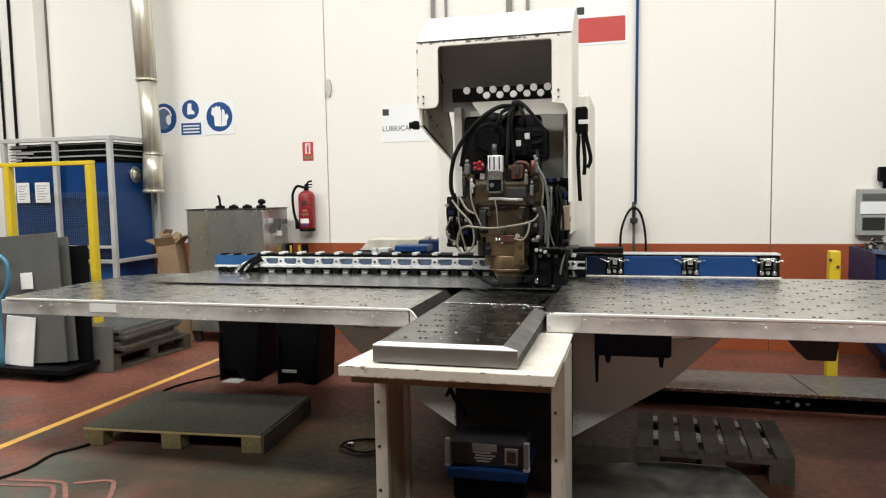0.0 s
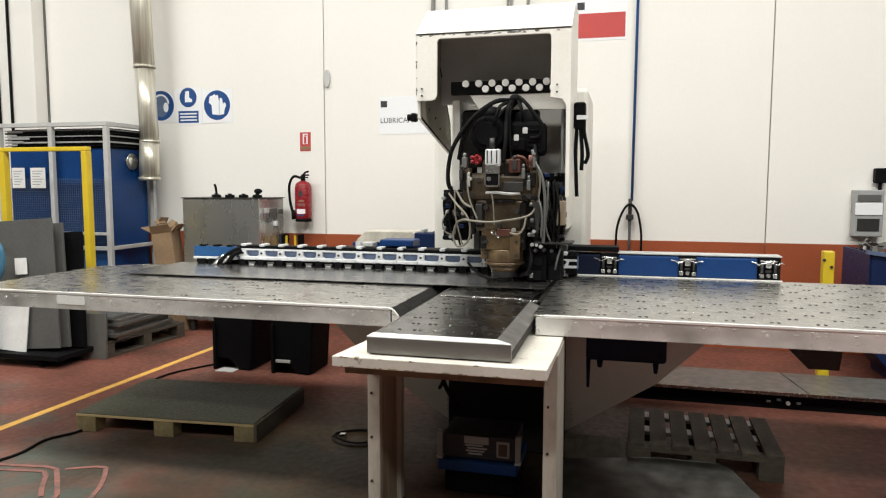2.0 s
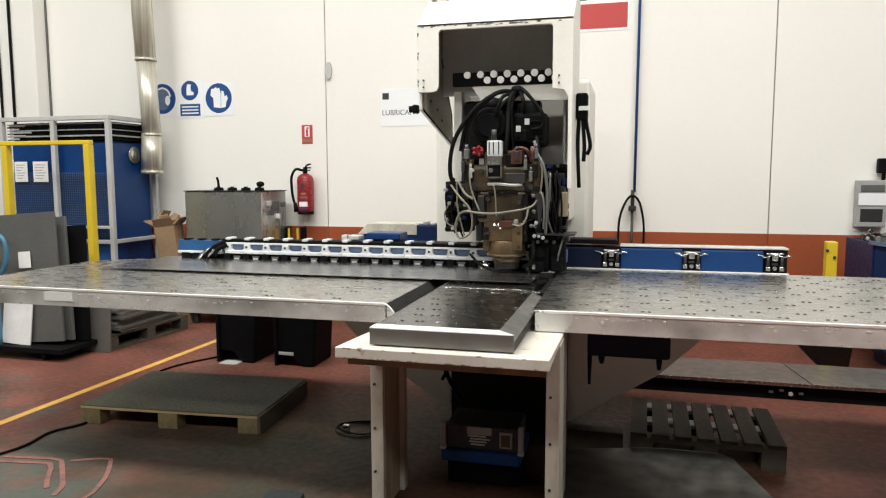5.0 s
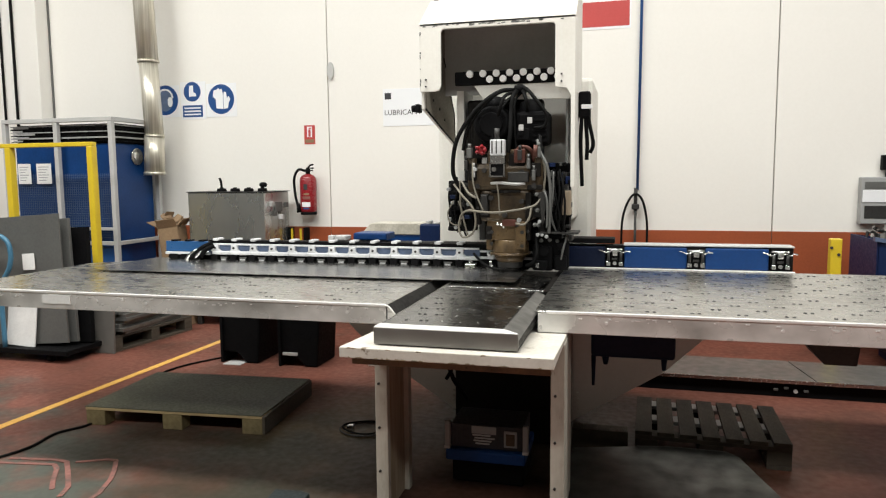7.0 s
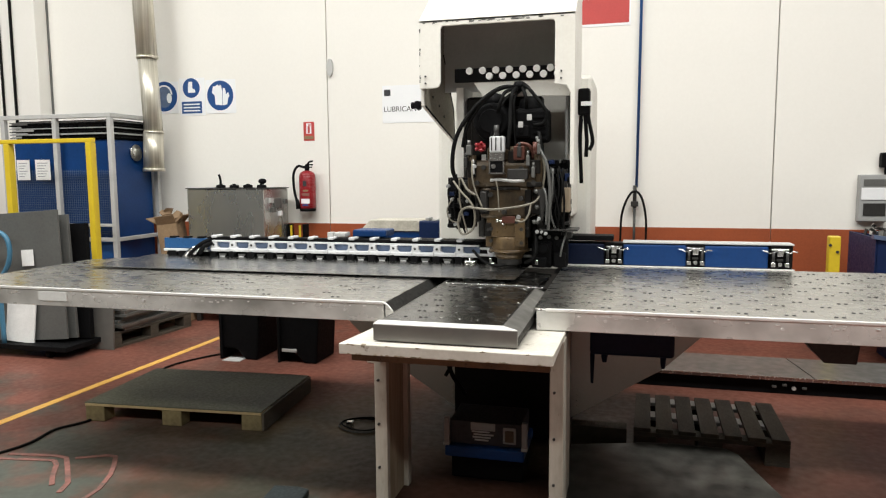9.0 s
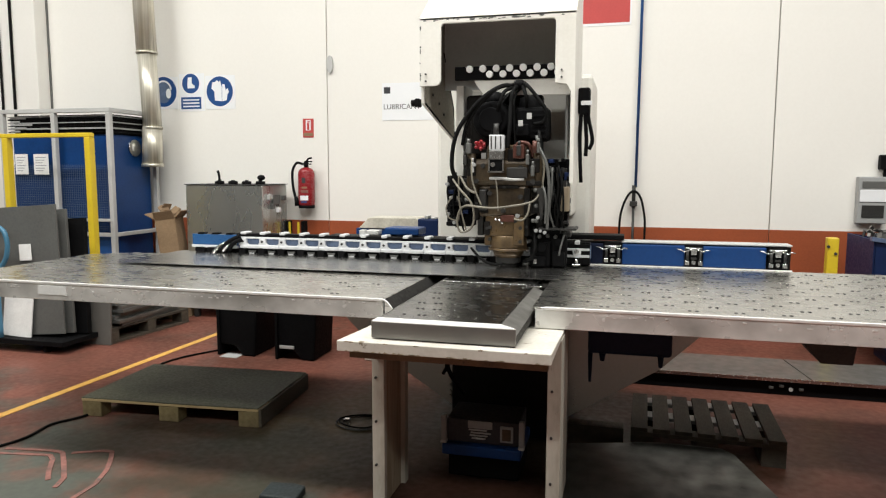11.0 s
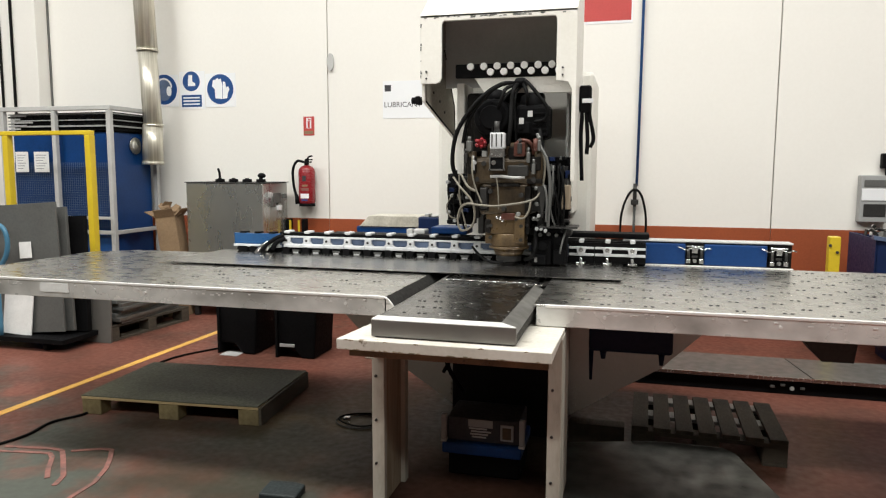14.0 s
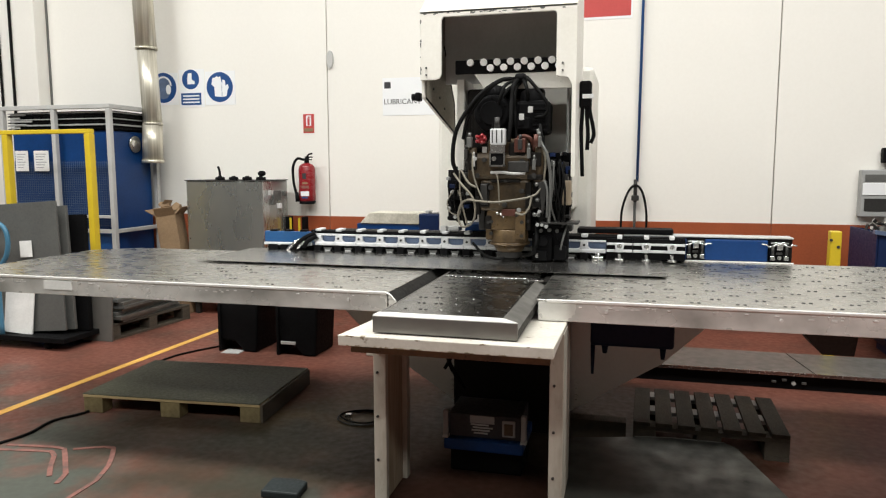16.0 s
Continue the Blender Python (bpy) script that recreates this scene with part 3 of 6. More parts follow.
prism(bm, [(-2.07, 1.08), (-1.99, 1.165), (-1.60, 1.165), (-1.51, 1.08)], "y", 5.24, 5.52, bevel=0.004)
part("rear_cover", bm, M_BEIGE, press, "dull beige chamfered drive cover")
quick_box("drive_box", (-1.55, -1.39, 5.12, 5.245, 0.95, 1.17), M_NAVY, press, 0.01, label="dark blue drive box")

rnd_metal = random.Random(8)
# punching head, around an upright axis
AX, AY = -0.705, 4.20

bm = bmesh.new()
box(bm, -0.935, -0.505, 4.09, 4.44, 1.44, 1.60, 0.03)
box(bm, -0.87, -0.57, 4.11, 4.42, 1.26, 1.45, 0.02)
box(bm, -0.83, -0.60, 4.12, 4.42, 1.56, 1.68, 0.02)
cyl(bm, (-0.90, 4.14, 1.40), (-0.90, 4.14, 1.50), 0.035, seg=14)
for x in (-0.915, -0.525):
    cyl(bm, (x, 4.11, 1.43), (x, 4.11, 1.63), 0.026, seg=14, bevel=0.004)
for x, z in ((-0.84, 1.56), (-0.62, 1.55), (-0.80, 1.40), (-0.62, 1.38), (-0.72, 1.30), (-0.88, 1.47), (-0.55, 1.47)):
    cyl(bm, (x, 4.075, z), (x, 4.112, z), 0.014, seg=10, mi=1)
box(bm, -0.70, -0.58, 4.07, 4.10, 1.49, 1.55, 0.006, mi=1)
box(bm, -0.86, -0.82, 4.075, 4.12, 1.30, 1.42, 0.006, mi=1)
part("head_casting", bm, [M_BROWN, M_DARK], press, "oily bronze-brown cast head block")
bm = bmesh.new()
box(bm, -0.83, -0.605, 4.11, 4.27, 1.15, 1.265, 0.008)
box(bm, -0.66, -0.60, 4.098, 4.115, 1.10, 1.262, 0.004)
box(bm, -0.84, -0.80, 4.14, 4.27, 1.09, 1.18, 0.006)
cyl(bm, (AX, AY, 1.075), (AX, AY, 1.152), 0.112, 0.106, seg=28, bevel=0.006)
cyl(bm, (AX, AY, 1.062), (AX, AY, 1.076), 0.120, seg=28)
cyl(bm, (AX, AY, 1.02), (AX, AY, 1.063), 0.078, 0.098, seg=28)
for x, z in ((-0.80, 1.20), (-0.62, 1.20), (-0.80, 1.13), (-0.62, 1.12), (-0.65, 1.24)):
    cyl(bm, (x, 4.095, z), (x, 4.112, z), 0.011, seg=8, mi=1)
part("punch_holder", bm, [M_TAN, M_DARK], press, "tan cast punch holder with bolts")
bm = bmesh.new()
cyl(bm, (AX, AY, 0.985), (AX, AY, 1.022), 0.075, seg=24, bevel=0.004)
cyl(bm, (AX, AY, 0.962), (AX, AY, 0.986), 0.05, seg=24)
part("stripper", bm, M_DARK, press, "dark steel stripper under the punch")
bm = bmesh.new()
for dx, dz in ((0, 0), (0.025, 0.012), (-0.022, 0.004), (0.012, -0.014)):
    ball(bm, (-0.74 + dx, 4.095, 1.245 + dz), 0.010, seg=10)
part("fitting", bm, M_CHROME, press, "bright brass fitting")
bm = bmesh.new()
ball(bm, (-0.815, 4.28, 1.83), 0.122, (1, 0.8, 0.95), seg=32)
cyl(bm, (-0.815, 4.17, 1.83), (-0.815, 4.29, 1.83), 0.105, 0.122, seg=32, bevel=0.014)
cyl(bm, (-0.815, 4.157, 1.83), (-0.815, 4.172, 1.83), 0.07, seg=28, bevel=0.006)
for k in range(6):
    g = math.pi / 6 + k * math.pi / 3
    cyl(bm, (-0.815 + 0.088 * math.cos(g), 4.16, 1.83 + 0.088 * math.sin(g)), (-0.815 + 0.088 * math.cos(g), 4.175, 1.83 + 0.088 * math.sin(g)), 0.008, seg=6)
cyl(bm, (-0.815, 4.28, 1.92), (-0.80, 4.28, 2.0), 0.06, 0.035, seg=18)
part("motor", bm, M_BLACK, press, "round black motor housing")
bm = bmesh.new()
box(bm, -0.672, -0.478, 4.16, 4.36, 1.705, 1.90, 0.025)
cyl(bm, (-0.59, 4.25, 1.89), (-0.60, 4.25, 1.965), 0.075, 0.055, seg=20, bevel=0.01)
box(bm, -0.66, -0.585, 4.135, 4.165, 1.73, 1.80, 0.008)
for k in range(5):
    box(bm, -0.57, -0.49, 4.152, 4.165, 1.72 + 0.03 * k, 1.732 + 0.03 * k, 0.002)
part("motor", bm, M_BLACK, press, "square black motor housing with cooling ribs")
# near-black mass added to darken the gaps behind the head
bm = bmesh.new()
box(bm, -1.02, -0.545, 4.42, 4.56, 1.56, 2.0, 0.02)
box(bm, -0.98, -0.55, 4.36, 4.42, 1.62, 1.93, 0.02)
box(bm, -1.0, -0.93, 4.30, 4.42, 1.22, 1.60, 0.01)
box(bm, -0.86, -0.56, 4.43, 4.60, 1.0, 1.56, 0.01)
part("ram_housing", bm, M_SHADEBLACK, press, "near-black ram housing that darkens the back of the head")
bm = bmesh.new()
tube(bm, [(-0.535, 4.1, 1.73), (-0.515, 4.08, 1.66), (-0.475, 4.07, 1.58), (-0.455, 4.07, 1.45), (-0.46, 4.075, 1.30), (-0.465, 4.1, 1.20)], 0.009, 10, 8)
tube(bm, [(-0.49, 4.07, 1.44), (-0.475, 4.06, 1.40), (-0.47, 4.06, 1.33), (-0.475, 4.075, 1.23)], 0.006, 8, 8)
part("hose", bm, M_GREYP, press, "grey ribbed hose")
bm = bmesh.new()
prism(bm, [(-0.53, 1.43), (-0.475, 1.44), (-0.48, 1.36), (-0.495, 1.25), (-0.505, 1.25), (-0.515, 1.35)], "y", 4.085, 4.10, bevel=0.003)
part("bracket_plate", bm, M_DARK, press, "tapered dark bracket plate")
# black blocks paint the dark gaps and recesses of the head
for x0, x1, z0, z1, y0 in ((-0.868, -0.812, 1.285, 1.425, 4.098), (-0.602, -0.566, 1.275, 1.43, 4.098), (-0.936, -0.885, 1.50, 1.60, 4.078), (-0.70, -0.605, 1.555, 1.655, 4.095), (-0.575, -0.51, 1.52, 1.60, 4.076), (-0.80, -0.63, 1.428, 1.446, 4.086), (-0.835, -0.80, 1.155, 1.235, 4.098), (-0.59, -0.50, 1.445, 1.475, 4.08), (-0.60, -0.575, 1.15, 1.26, 4.12), (-0.90, -0.872, 1.24, 1.44, 4.12)):
    bm = bmesh.new()
    box(bm, x0, x1, y0, y0 + 0.05, z0, z1, 0.006)
    cyl(bm, ((x0 + x1) / 2, y0 - 0.006, (z0 + z1) / 2), ((x0 + x1) / 2, y0 + 0.004, (z0 + z1) / 2), 0.009, seg=8, mi=1)
    part("head_block", bm, [M_SHADEBLACK, M_DARK], press, "black block painting a shaded recess on the head")
bm = bmesh.new()
box(bm, -0.735, -0.655, 4.085, 4.10, 1.235, 1.275, 0.004)
part("red_tag", bm, M_COPPER, press, "dull red tag on the punch holder")
for px, pz, pr in ((-0.632, 1.272, 0.014), (-0.515, 1.265, 0.011), (-0.525, 1.19, 0.011), (-0.50, 1.188, 0.009), (-0.475, 1.18, 0.011), (-0.89, 1.565, 0.012)):
    bm = bmesh.new()
    cyl(bm, (px, 4.06, pz), (px, 4.085, pz), pr, pr * 0.8, seg=12, bevel=0.002)
    part("push_fitting", bm, M_METERG, press, "pale round push fitting")
bm = bmesh.new()
box(bm, -0.80, -0.715, 4.05, 4.11, 1.645, 1.735, 0.006)
cyl(bm, (-0.765, 4.085, 1.735), (-0.765, 4.085, 1.80), 0.016, seg=10, mi=1)
for x in (-0.79, -0.765, -0.735):
    box(bm, x, x + 0.006, 4.046, 4.052, 1.655, 1.728, mi=1)
part("valve_top", bm, [M_CASS, M_DARK], press, "white valve block")
bm = bmesh.new()
box(bm, -0.802, -0.713, 4.06, 4.11, 1.60, 1.645, 0.004, mi=1)
box(bm, -0.798, -0.722, 4.05, 4.11, 1.525, 1.60, 0.006)
for z in (1.595, 1.52):
    box(bm, -0.805, -0.712, 4.045, 4.10, z, z + 0.009, mi=1)
for x in (-0.802, -0.721):
    box(bm, x, x + 0.008, 4.045, 4.06, 1.52, 1.60, mi=1)
cyl(bm, (-0.775, 4.04, 1.565), (-0.775, 4.052, 1.565), 0.014, seg=10, mi=1)
part("valve_body", bm, [M_BLACK, M_CHROME], press, "black valve in a bright frame")
bm = bmesh.new()
box(bm, -0.885, -0.835, 4.08, 4.14, 1.655, 1.70, 0.008)
for k in range(5):
    a = k * 2 * math.pi / 5
    ball(bm, (-0.86 + 0.026 * math.cos(a), 4.075, 1.678 + 0.022 * math.sin(a)), 0.011, seg=8)
part("red_handwheel", bm, M_RED, press, "red valve wheel")
bm = bmesh.new()
tube(bm, [(-0.66, 4.10, 1.66), (-0.63, 4.09, 1.69), (-0.585, 4.09, 1.685), (-0.56, 4.10, 1.65), (-0.555, 4.11, 1.61)], 0.011, 10)
box(bm, -0.665, -0.60, 4.07, 4.13, 1.60, 1.68, 0.006)
cyl(bm, (-0.54, 4.07, 1.63), (-0.54, 4.07, 1.70), 0.014, seg=10)
part("copper_pipe", bm, M_COPPER, press, "red-brown copper pipe and fittings")
for x, z, w in ((-0.925, 1.63, 0.03), (-0.63, 1.615, 0.026), (-0.945, 1.56, 0.02), (-0.58, 1.565, 0.02), (-0.52, 1.63, 0.018), (-0.90, 1.52, 0.016), (-0.55, 1.50, 0.02)):
    bm = bmesh.new()
    box(bm, x - w / 2, x + w / 2, 4.06, 4.10, z, z + 0.06, 0.005)
    cyl(bm, (x, 4.075, z + 0.06), (x, 4.075, z + 0.085), w * 0.35, seg=8)
    part("air_fitting", bm, rnd_metal.choice((M_GREYP, M_DARK, M_LGREY)), press)
bm = bmesh.new()
tube(bm, [(-0.80, 4.085, 1.485), (-0.74, 4.075, 1.487), (-0.66, 4.075, 1.48), (-0.60, 4.085, 1.483)], 0.009)
part("air_line", bm, M_LGREY, press)

# hoses in an arch over the head
HOSES = [[(-0.66, 4.28, 2.03), (-0.76, 4.18, 2.02), (-0.88, 4.13, 1.93), (-0.98, 4.12, 1.80), (-1.025, 4.12, 1.69), (-1.035, 4.12, 1.55), (-1.0, 4.13, 1.46)],
         [(-0.66, 4.27, 2.04), (-0.77, 4.17, 2.01), (-0.87, 4.14, 1.92), (-0.95, 4.14, 1.80), (-0.98, 4.15, 1.68)],
         [(-0.67, 4.27, 2.03), (-0.73, 4.16, 1.99), (-0.755, 4.14, 1.92), (-0.78, 4.18, 1.86)],
         [(-0.66, 4.27, 2.04), (-0.68, 4.15, 1.99), (-0.69, 4.13, 1.90), (-0.69, 4.10, 1.78), (-0.70, 4.09, 1.66)],
         [(-0.65, 4.28, 2.05), (-0.60, 4.15, 2.02), (-0.54, 4.13, 1.95), (-0.485, 4.13, 1.87), (-0.50, 4.14, 1.81), (-0.56, 4.16, 1.80)],
         [(-0.65, 4.28, 2.04), (-0.62, 4.16, 2.00), (-0.60, 4.14, 1.94), (-0.61, 4.2, 1.88)],
         [(-0.53, 4.16, 1.76), (-0.52, 4.13, 1.70), (-0.505, 4.13, 1.62), (-0.515, 4.13, 1.56)]]
for k, pts in enumerate(HOSES):
    bm = bmesh.new()
    tube(bm, pts, 0.0105 if k % 3 else 0.0125, 10, 8)
    part("hose", bm, M_RUBBER, press, "black rubber hose")
rnd = random.Random(31)
for k in range(3):
    a = rnd.uniform(-0.6, 0.6)
    top = (-0.66 + 0.03 * a, 4.30, 2.05 + rnd.uniform(-0.03, 0.02))
    mid = (-0.71 + a * rnd.uniform(0.12, 0.20), 4.14 + rnd.uniform(0, 0.08), rnd.uniform(1.88, 2.0))
    low_end = (-0.71 + a * rnd.uniform(0.15, 0.27), 4.14 + rnd.uniform(0, 0.1), rnd.uniform(1.62, 1.8))
    bm = bmesh.new()
    tube(bm, [top, mid, low_end, (low_end[0] * 0.9 - 0.07, 4.16, low_end[2] - rnd.uniform(0.04, 0.14))], rnd.uniform(0.006, 0.011), 8, 8)
    part("hose", bm, M_RUBBER, press, "black rubber hose")
for x0, x1, z0, z1, y in ((-0.76, -0.68, 1.74, 1.90, 4.22), (-0.655, -0.615, 1.74, 1.79, 4.125), (-0.69, -0.62, 2.01, 2.06, 4.2)):
    quick_box("solenoid", (x0, x1, y, y + 0.16, z0, z1), M_BLACK, press, 0.02, label="black solenoid housing")
for x, z in ((-0.645, 1.785), (-0.595, 1.825), (-0.86, 1.60), (-0.55, 1.575)):
    quick_box("tag_plate", (x, x + 0.028, 4.12, 4.126, z, z + 0.035), M_LGREY, press, 0.002)
for x0, x1, z0, z1, y in ((-0.99, -0.94, 1.30, 1.46, 4.2), (-0.60, -0.51, 1.28, 1.42, 4.2), (-0.545, -0.505, 1.10, 1.26, 4.24), (-0.90, -0.86, 1.14, 1.28, 4.22), (-0.60, -0.35, 1.13, 1.17, 4.34)):
    quick_box("side_block", (x0, x1, y, y + 0.12, z0, z1), M_DARK, press, 0.008)
WIRES = [[(-1.03, 4.12, 1.48), (-0.97, 4.06, 1.42), (-0.90, 4.05, 1.34), (-0.885, 4.05, 1.25), (-0.91, 4.06, 1.19), (-0.97, 4.08, 1.17), (-0.995, 4.09, 1.23), (-0.97, 4.08, 1.31), (-0.90, 4.05, 1.335)],
         [(-0.93, 4.05, 1.33), (-0.85, 4.03, 1.322), (-0.76, 4.03, 1.318), (-0.66, 4.04, 1.33), (-0.58, 4.05, 1.345), (-0.53, 4.08, 1.37), (-0.50, 4.1, 1.44), (-0.49, 4.1, 1.56), (-0.52, 4.1, 1.66)],
         [(-0.56, 4.05, 1.345), (-0.57, 4.04, 1.29), (-0.60, 4.04, 1.25), (-0.65, 4.05, 1.255)],
         [(-0.99, 4.1, 1.50), (-0.985, 4.1, 1.35), (-0.96, 4.1, 1.24), (-0.945, 4.11, 1.18)],
         [(-1.04, 4.14, 1.38), (-1.07, 4.12, 1.31), (-1.05, 4.12, 1.25), (-1.0, 4.14, 1.24), (-0.985, 4.14, 1.31), (-1.01, 4.14, 1.38)],
         [(-0.905, 4.07, 1.60), (-0.90, 4.05, 1.50), (-0.88, 4.05, 1.42), (-0.84, 4.04, 1.33)],
         [(-0.76, 4.05, 1.48), (-0.75, 4.05, 1.42), (-0.745, 4.06, 1.30)],
         [(-0.98, 4.1, 1.50), (-0.93, 4.06, 1.43), (-0.88, 4.05, 1.40)]]
for k, pts in enumerate(WIRES):
    bm = bmesh.new()
    tube(bm, pts, (0.0065, 0.0065, 0.006, 0.005, 0.004, 0.005, 0.004, 0.007)[k], 8, 8)
    part("wire", bm, M_WIRE, press, "pale looped cable")
rack_r = quick_box("terminal_rack", (-0.505, -0.36, 4.24, 4.36, 1.20, 1.60), M_BLACK, press, 0.005, label="black valve terminal rack")
rnd = random.Random(5)
for k in range(34):
    x, z = rnd.uniform(-0.51, -0.36), rnd.uniform(1.21, 1.60)
    w, h = rnd.uniform(0.010, 0.03), rnd.uniform(0.012, 0.045)
    quick_box("connector", (x, x + w, 4.14 + rnd.uniform(0, 0.06), 4.239, z, z + h), rnd.choice((M_BLACK, M_BLACK, M_BLACK, M_BLACK, M_BLACK, M_DARK, M_DARK, M_GREYP, M_NAVY)), rack_r, 0.002)
quick_box("side_tray", (-0.52, -0.30, 4.12, 4.3, 1.19, 1.202), M_DARK, press, 0.003)
for k, (x, z) in enumerate(((-0.535, 1.42), (-0.53, 1.33), (-0.545, 1.245), (-0.525, 1.245))):
    bm = bmesh.new()
    ball(bm, (x, 4.09, z), 0.013, seg=10)
    part("knob", bm, M_GREYP, press)
quick_box("pale_box", (-0.395, -0.345, 4.12, 4.2, 1.30, 1.44), M_WEB, press, 0.005, label="dull brown connector box")
for k in range(5):
    bm = bmesh.new()
    x = -0.50 + 0.028 * k
    tube(bm, [(x, 4.12, 1.55), (x + 0.01 * (k % 2), 4.10, 1.42), (x - 0.01, 4.11, 1.3), (x + 0.02, 4.14, 1.19)], 0.006)
    part("wire", bm, M_RUBBER if k != 2 else M_GREYP, press)
rack_l = quick_box("terminal_rack", (-1.10, -0.945, 4.26, 4.40, 1.19, 1.50), M_BLACK, press, 0.004, label="dark connector stack beside the head")
for k in range(12):
    x, z = -1.085 + 0.03 * (k % 4), 1.20 + 0.024 * k
    quick_box("connector", (x, x + 0.045, 4.18, 4.259, z, z + 0.022), (M_BLACK, M_DARK, M_BLACK, M_NAVY, M_BLACK)[k % 5], rack_l, 0.003)
bm = bmesh.new()
tube(bm, [(-0.93, 4.2, 1.06), (-0.88, 4.16, 1.02), (-0.82, 4.1, 0.995), (-0.76, 4.08, 0.985), (-0.72, 4.09, 0.99)], 0.008)
tube(bm, [(-0.56, 4.2, 1.2), (-0.535, 4.12, 1.1), (-0.55, 4.1, 1.03), (-0.60, 4.14, 1.0)], 0.012)
part("hose", bm, M_RUBBER, press, "black hose at the punch")

for pts, r in (([(-1.06, 4.20, 1.50), (-1.075, 4.17, 1.42), (-1.06, 4.17, 1.30), (-1.03, 4.18, 1.20)], 0.006), ([(-1.03, 4.20, 1.52), (-1.02, 4.16, 1.44), (-1.035, 4.15, 1.34), (-1.02, 4.17, 1.19)], 0.005), ([(-0.99, 4.16, 1.40), (-0.965, 4.13, 1.33), (-0.985, 4.13, 1.25), (-0.965, 4.15, 1.17)], 0.006), ([(-0.44, 4.13, 1.50), (-0.43, 4.10, 1.42), (-0.405, 4.10, 1.30), (-0.415, 4.12, 1.21)], 0.005), ([(-0.41, 4.13, 1.56), (-0.385, 4.10, 1.46), (-0.375, 4.10, 1.34), (-0.385, 4.12, 1.21)], 0.006)):
    bm = bmesh.new()
    tube(bm, pts, r, 8, 6)
    part("wire", bm, M_RUBBER, press, "thin black cable")
for x, z in ((-1.075, 1.45), (-1.05, 1.37), (-1.07, 1.27), (-1.03, 1.22), (-0.955, 1.36)):
    bm = bmesh.new()
    cyl(bm, (x, 4.15, z), (x, 4.19, z), 0.011, seg=10, bevel=0.002)
    part("connector_plug", bm, M_METERG, press, "grey round connector plug")
for x, z, w in ((-1.50, 1.185, 0.03), (-1.45, 1.172, 0.04)):
    quick_box("drive_clip", (x, x + w, 5.13, 5.23, 1.1705, z + 0.01), M_LGREY, press, 0.004, label="pale clip on the drive box")

# ---- moving feed table with crossbeam and tool carriage ----
TABLE_Y, TOP = 3.08, 0.95
feed = thing("feed_table", (-0.7, TABLE_Y, 0), "long steel feed table with blue crossbeam and tool carriage", "machine table")


def table_half(x0, x1, y1, chamfer_right):
    bm = bmesh.new()
    c = 0.012
    if chamfer_right:
        out = [(x0 + 0.05, TABLE_Y), (x1 - c, TABLE_Y), (x1, TABLE_Y - 0.0 + c), (x1, y1), (x0 + 0.25, y1), (x0, y1 - 0.2), (x0, TABLE_Y + 0.05)]
    else:
        out = [(x0 + 0.012, TABLE_Y), (x1, TABLE_Y), (x1, y1), (x0, y1), (x0, TABLE_Y + 0.012)]
    prism(bm, out, "z", TOP - 0.009, TOP, bevel=0.003)
    top = part("tabletop", bm, M_STEEL, feed, "brushed steel top with rows of brush inserts")
    bm = bmesh.new()
    xr = x1 - 0.008 if chamfer_right else x1
    box(bm, x0 + 0.012, xr, TABLE_Y + 0.002, TABLE_Y + 0.012, TOP - 0.094, TOP - 0.0095, 0.003)
    n = 26
    rnd = random.Random(int(x0 * 100))
    # bright rivet dashes paint the small highlights near the top edge
    for i in range(n):
        x = x0 + 0.1 + (xr - x0 - 0.2) * (i + rnd.uniform(-0.3, 0.3)) / (n - 1)
        if rnd.random() < 0.75:
            z = TOP - rnd.uniform(0.018, 0.026)
            box(bm, x, x + rnd.uniform(0.006, 0.018), TABLE_Y - 0.003, TABLE_Y + 0.004, z - 0.005, z, 0.001, mi=1)
    for cx in (x0 + 0.42, x0 + 1.15, x0 + 1.62, x0 + 2.3):
        for i in range(7):
            x, z = cx + rnd.uniform(-0.09, 0.09), TOP - rnd.uniform(0.014, 0.034)
            box(bm, x, x + rnd.uniform(0.004, 0.022), TABLE_Y - 0.0012, TABLE_Y + 0.004, z - rnd.uniform(0.003, 0.008), z, 0.0, mi=1)
    for x in (x0 + 0.3, (x0 + x1) / 2, xr - 0.19, x0 + 0.98):
        cyl(bm, (x, TABLE_Y - 0.004, TOP - 0.043), (x, TABLE_Y + 0.004, TOP - 0.043), 0.007, seg=10, mi=1)
    quick_box("edge_bead", (x0 + 0.05, xr, TABLE_Y - 0.005, TABLE_Y + 0.006, TOP - 0.012, TOP + 0.002), M_EDGE, feed, 0.003, label="bright worn front edge")
    part("front_apron", bm, [M_STEELF, M_EDGE], feed, "folded steel apron with small rivets")
    bm = bmesh.new()
    for y in (TABLE_Y + 0.25, y1 - 0.3):
        box(bm, x0 + 0.1, x1 - 0.05, y, y + 0.08, TOP - 0.09, TOP - 0.0095)
    for k in range(4):
        x = x0 + 0.15 + (x1 - x0 - 0.4) * k / 3
        box(bm, x, x + 0.06, TABLE_Y + 0.012, y1 - 0.02, TOP - 0.085, TOP - 0.0095)
    part("under_frame", bm, M_DARK, feed, "dark steel frame under the top")
    xi = x0 + 0.12 if x0 > -1 else x0 + 0.12 + 0.18 * 7
    bm = bmesh.new()
    for dx in (-0.014, 0.014):
        cyl(bm, (xi + dx, TABLE_Y + 0.07, TOP - 0.001), (xi + dx, TABLE_Y + 0.07, TOP + 0.0025), 0.0085, 0.007, seg=7)
    first = part("brush_insert", bm, M_DARK, feed)
    y, row = TABLE_Y + 0.07, 0
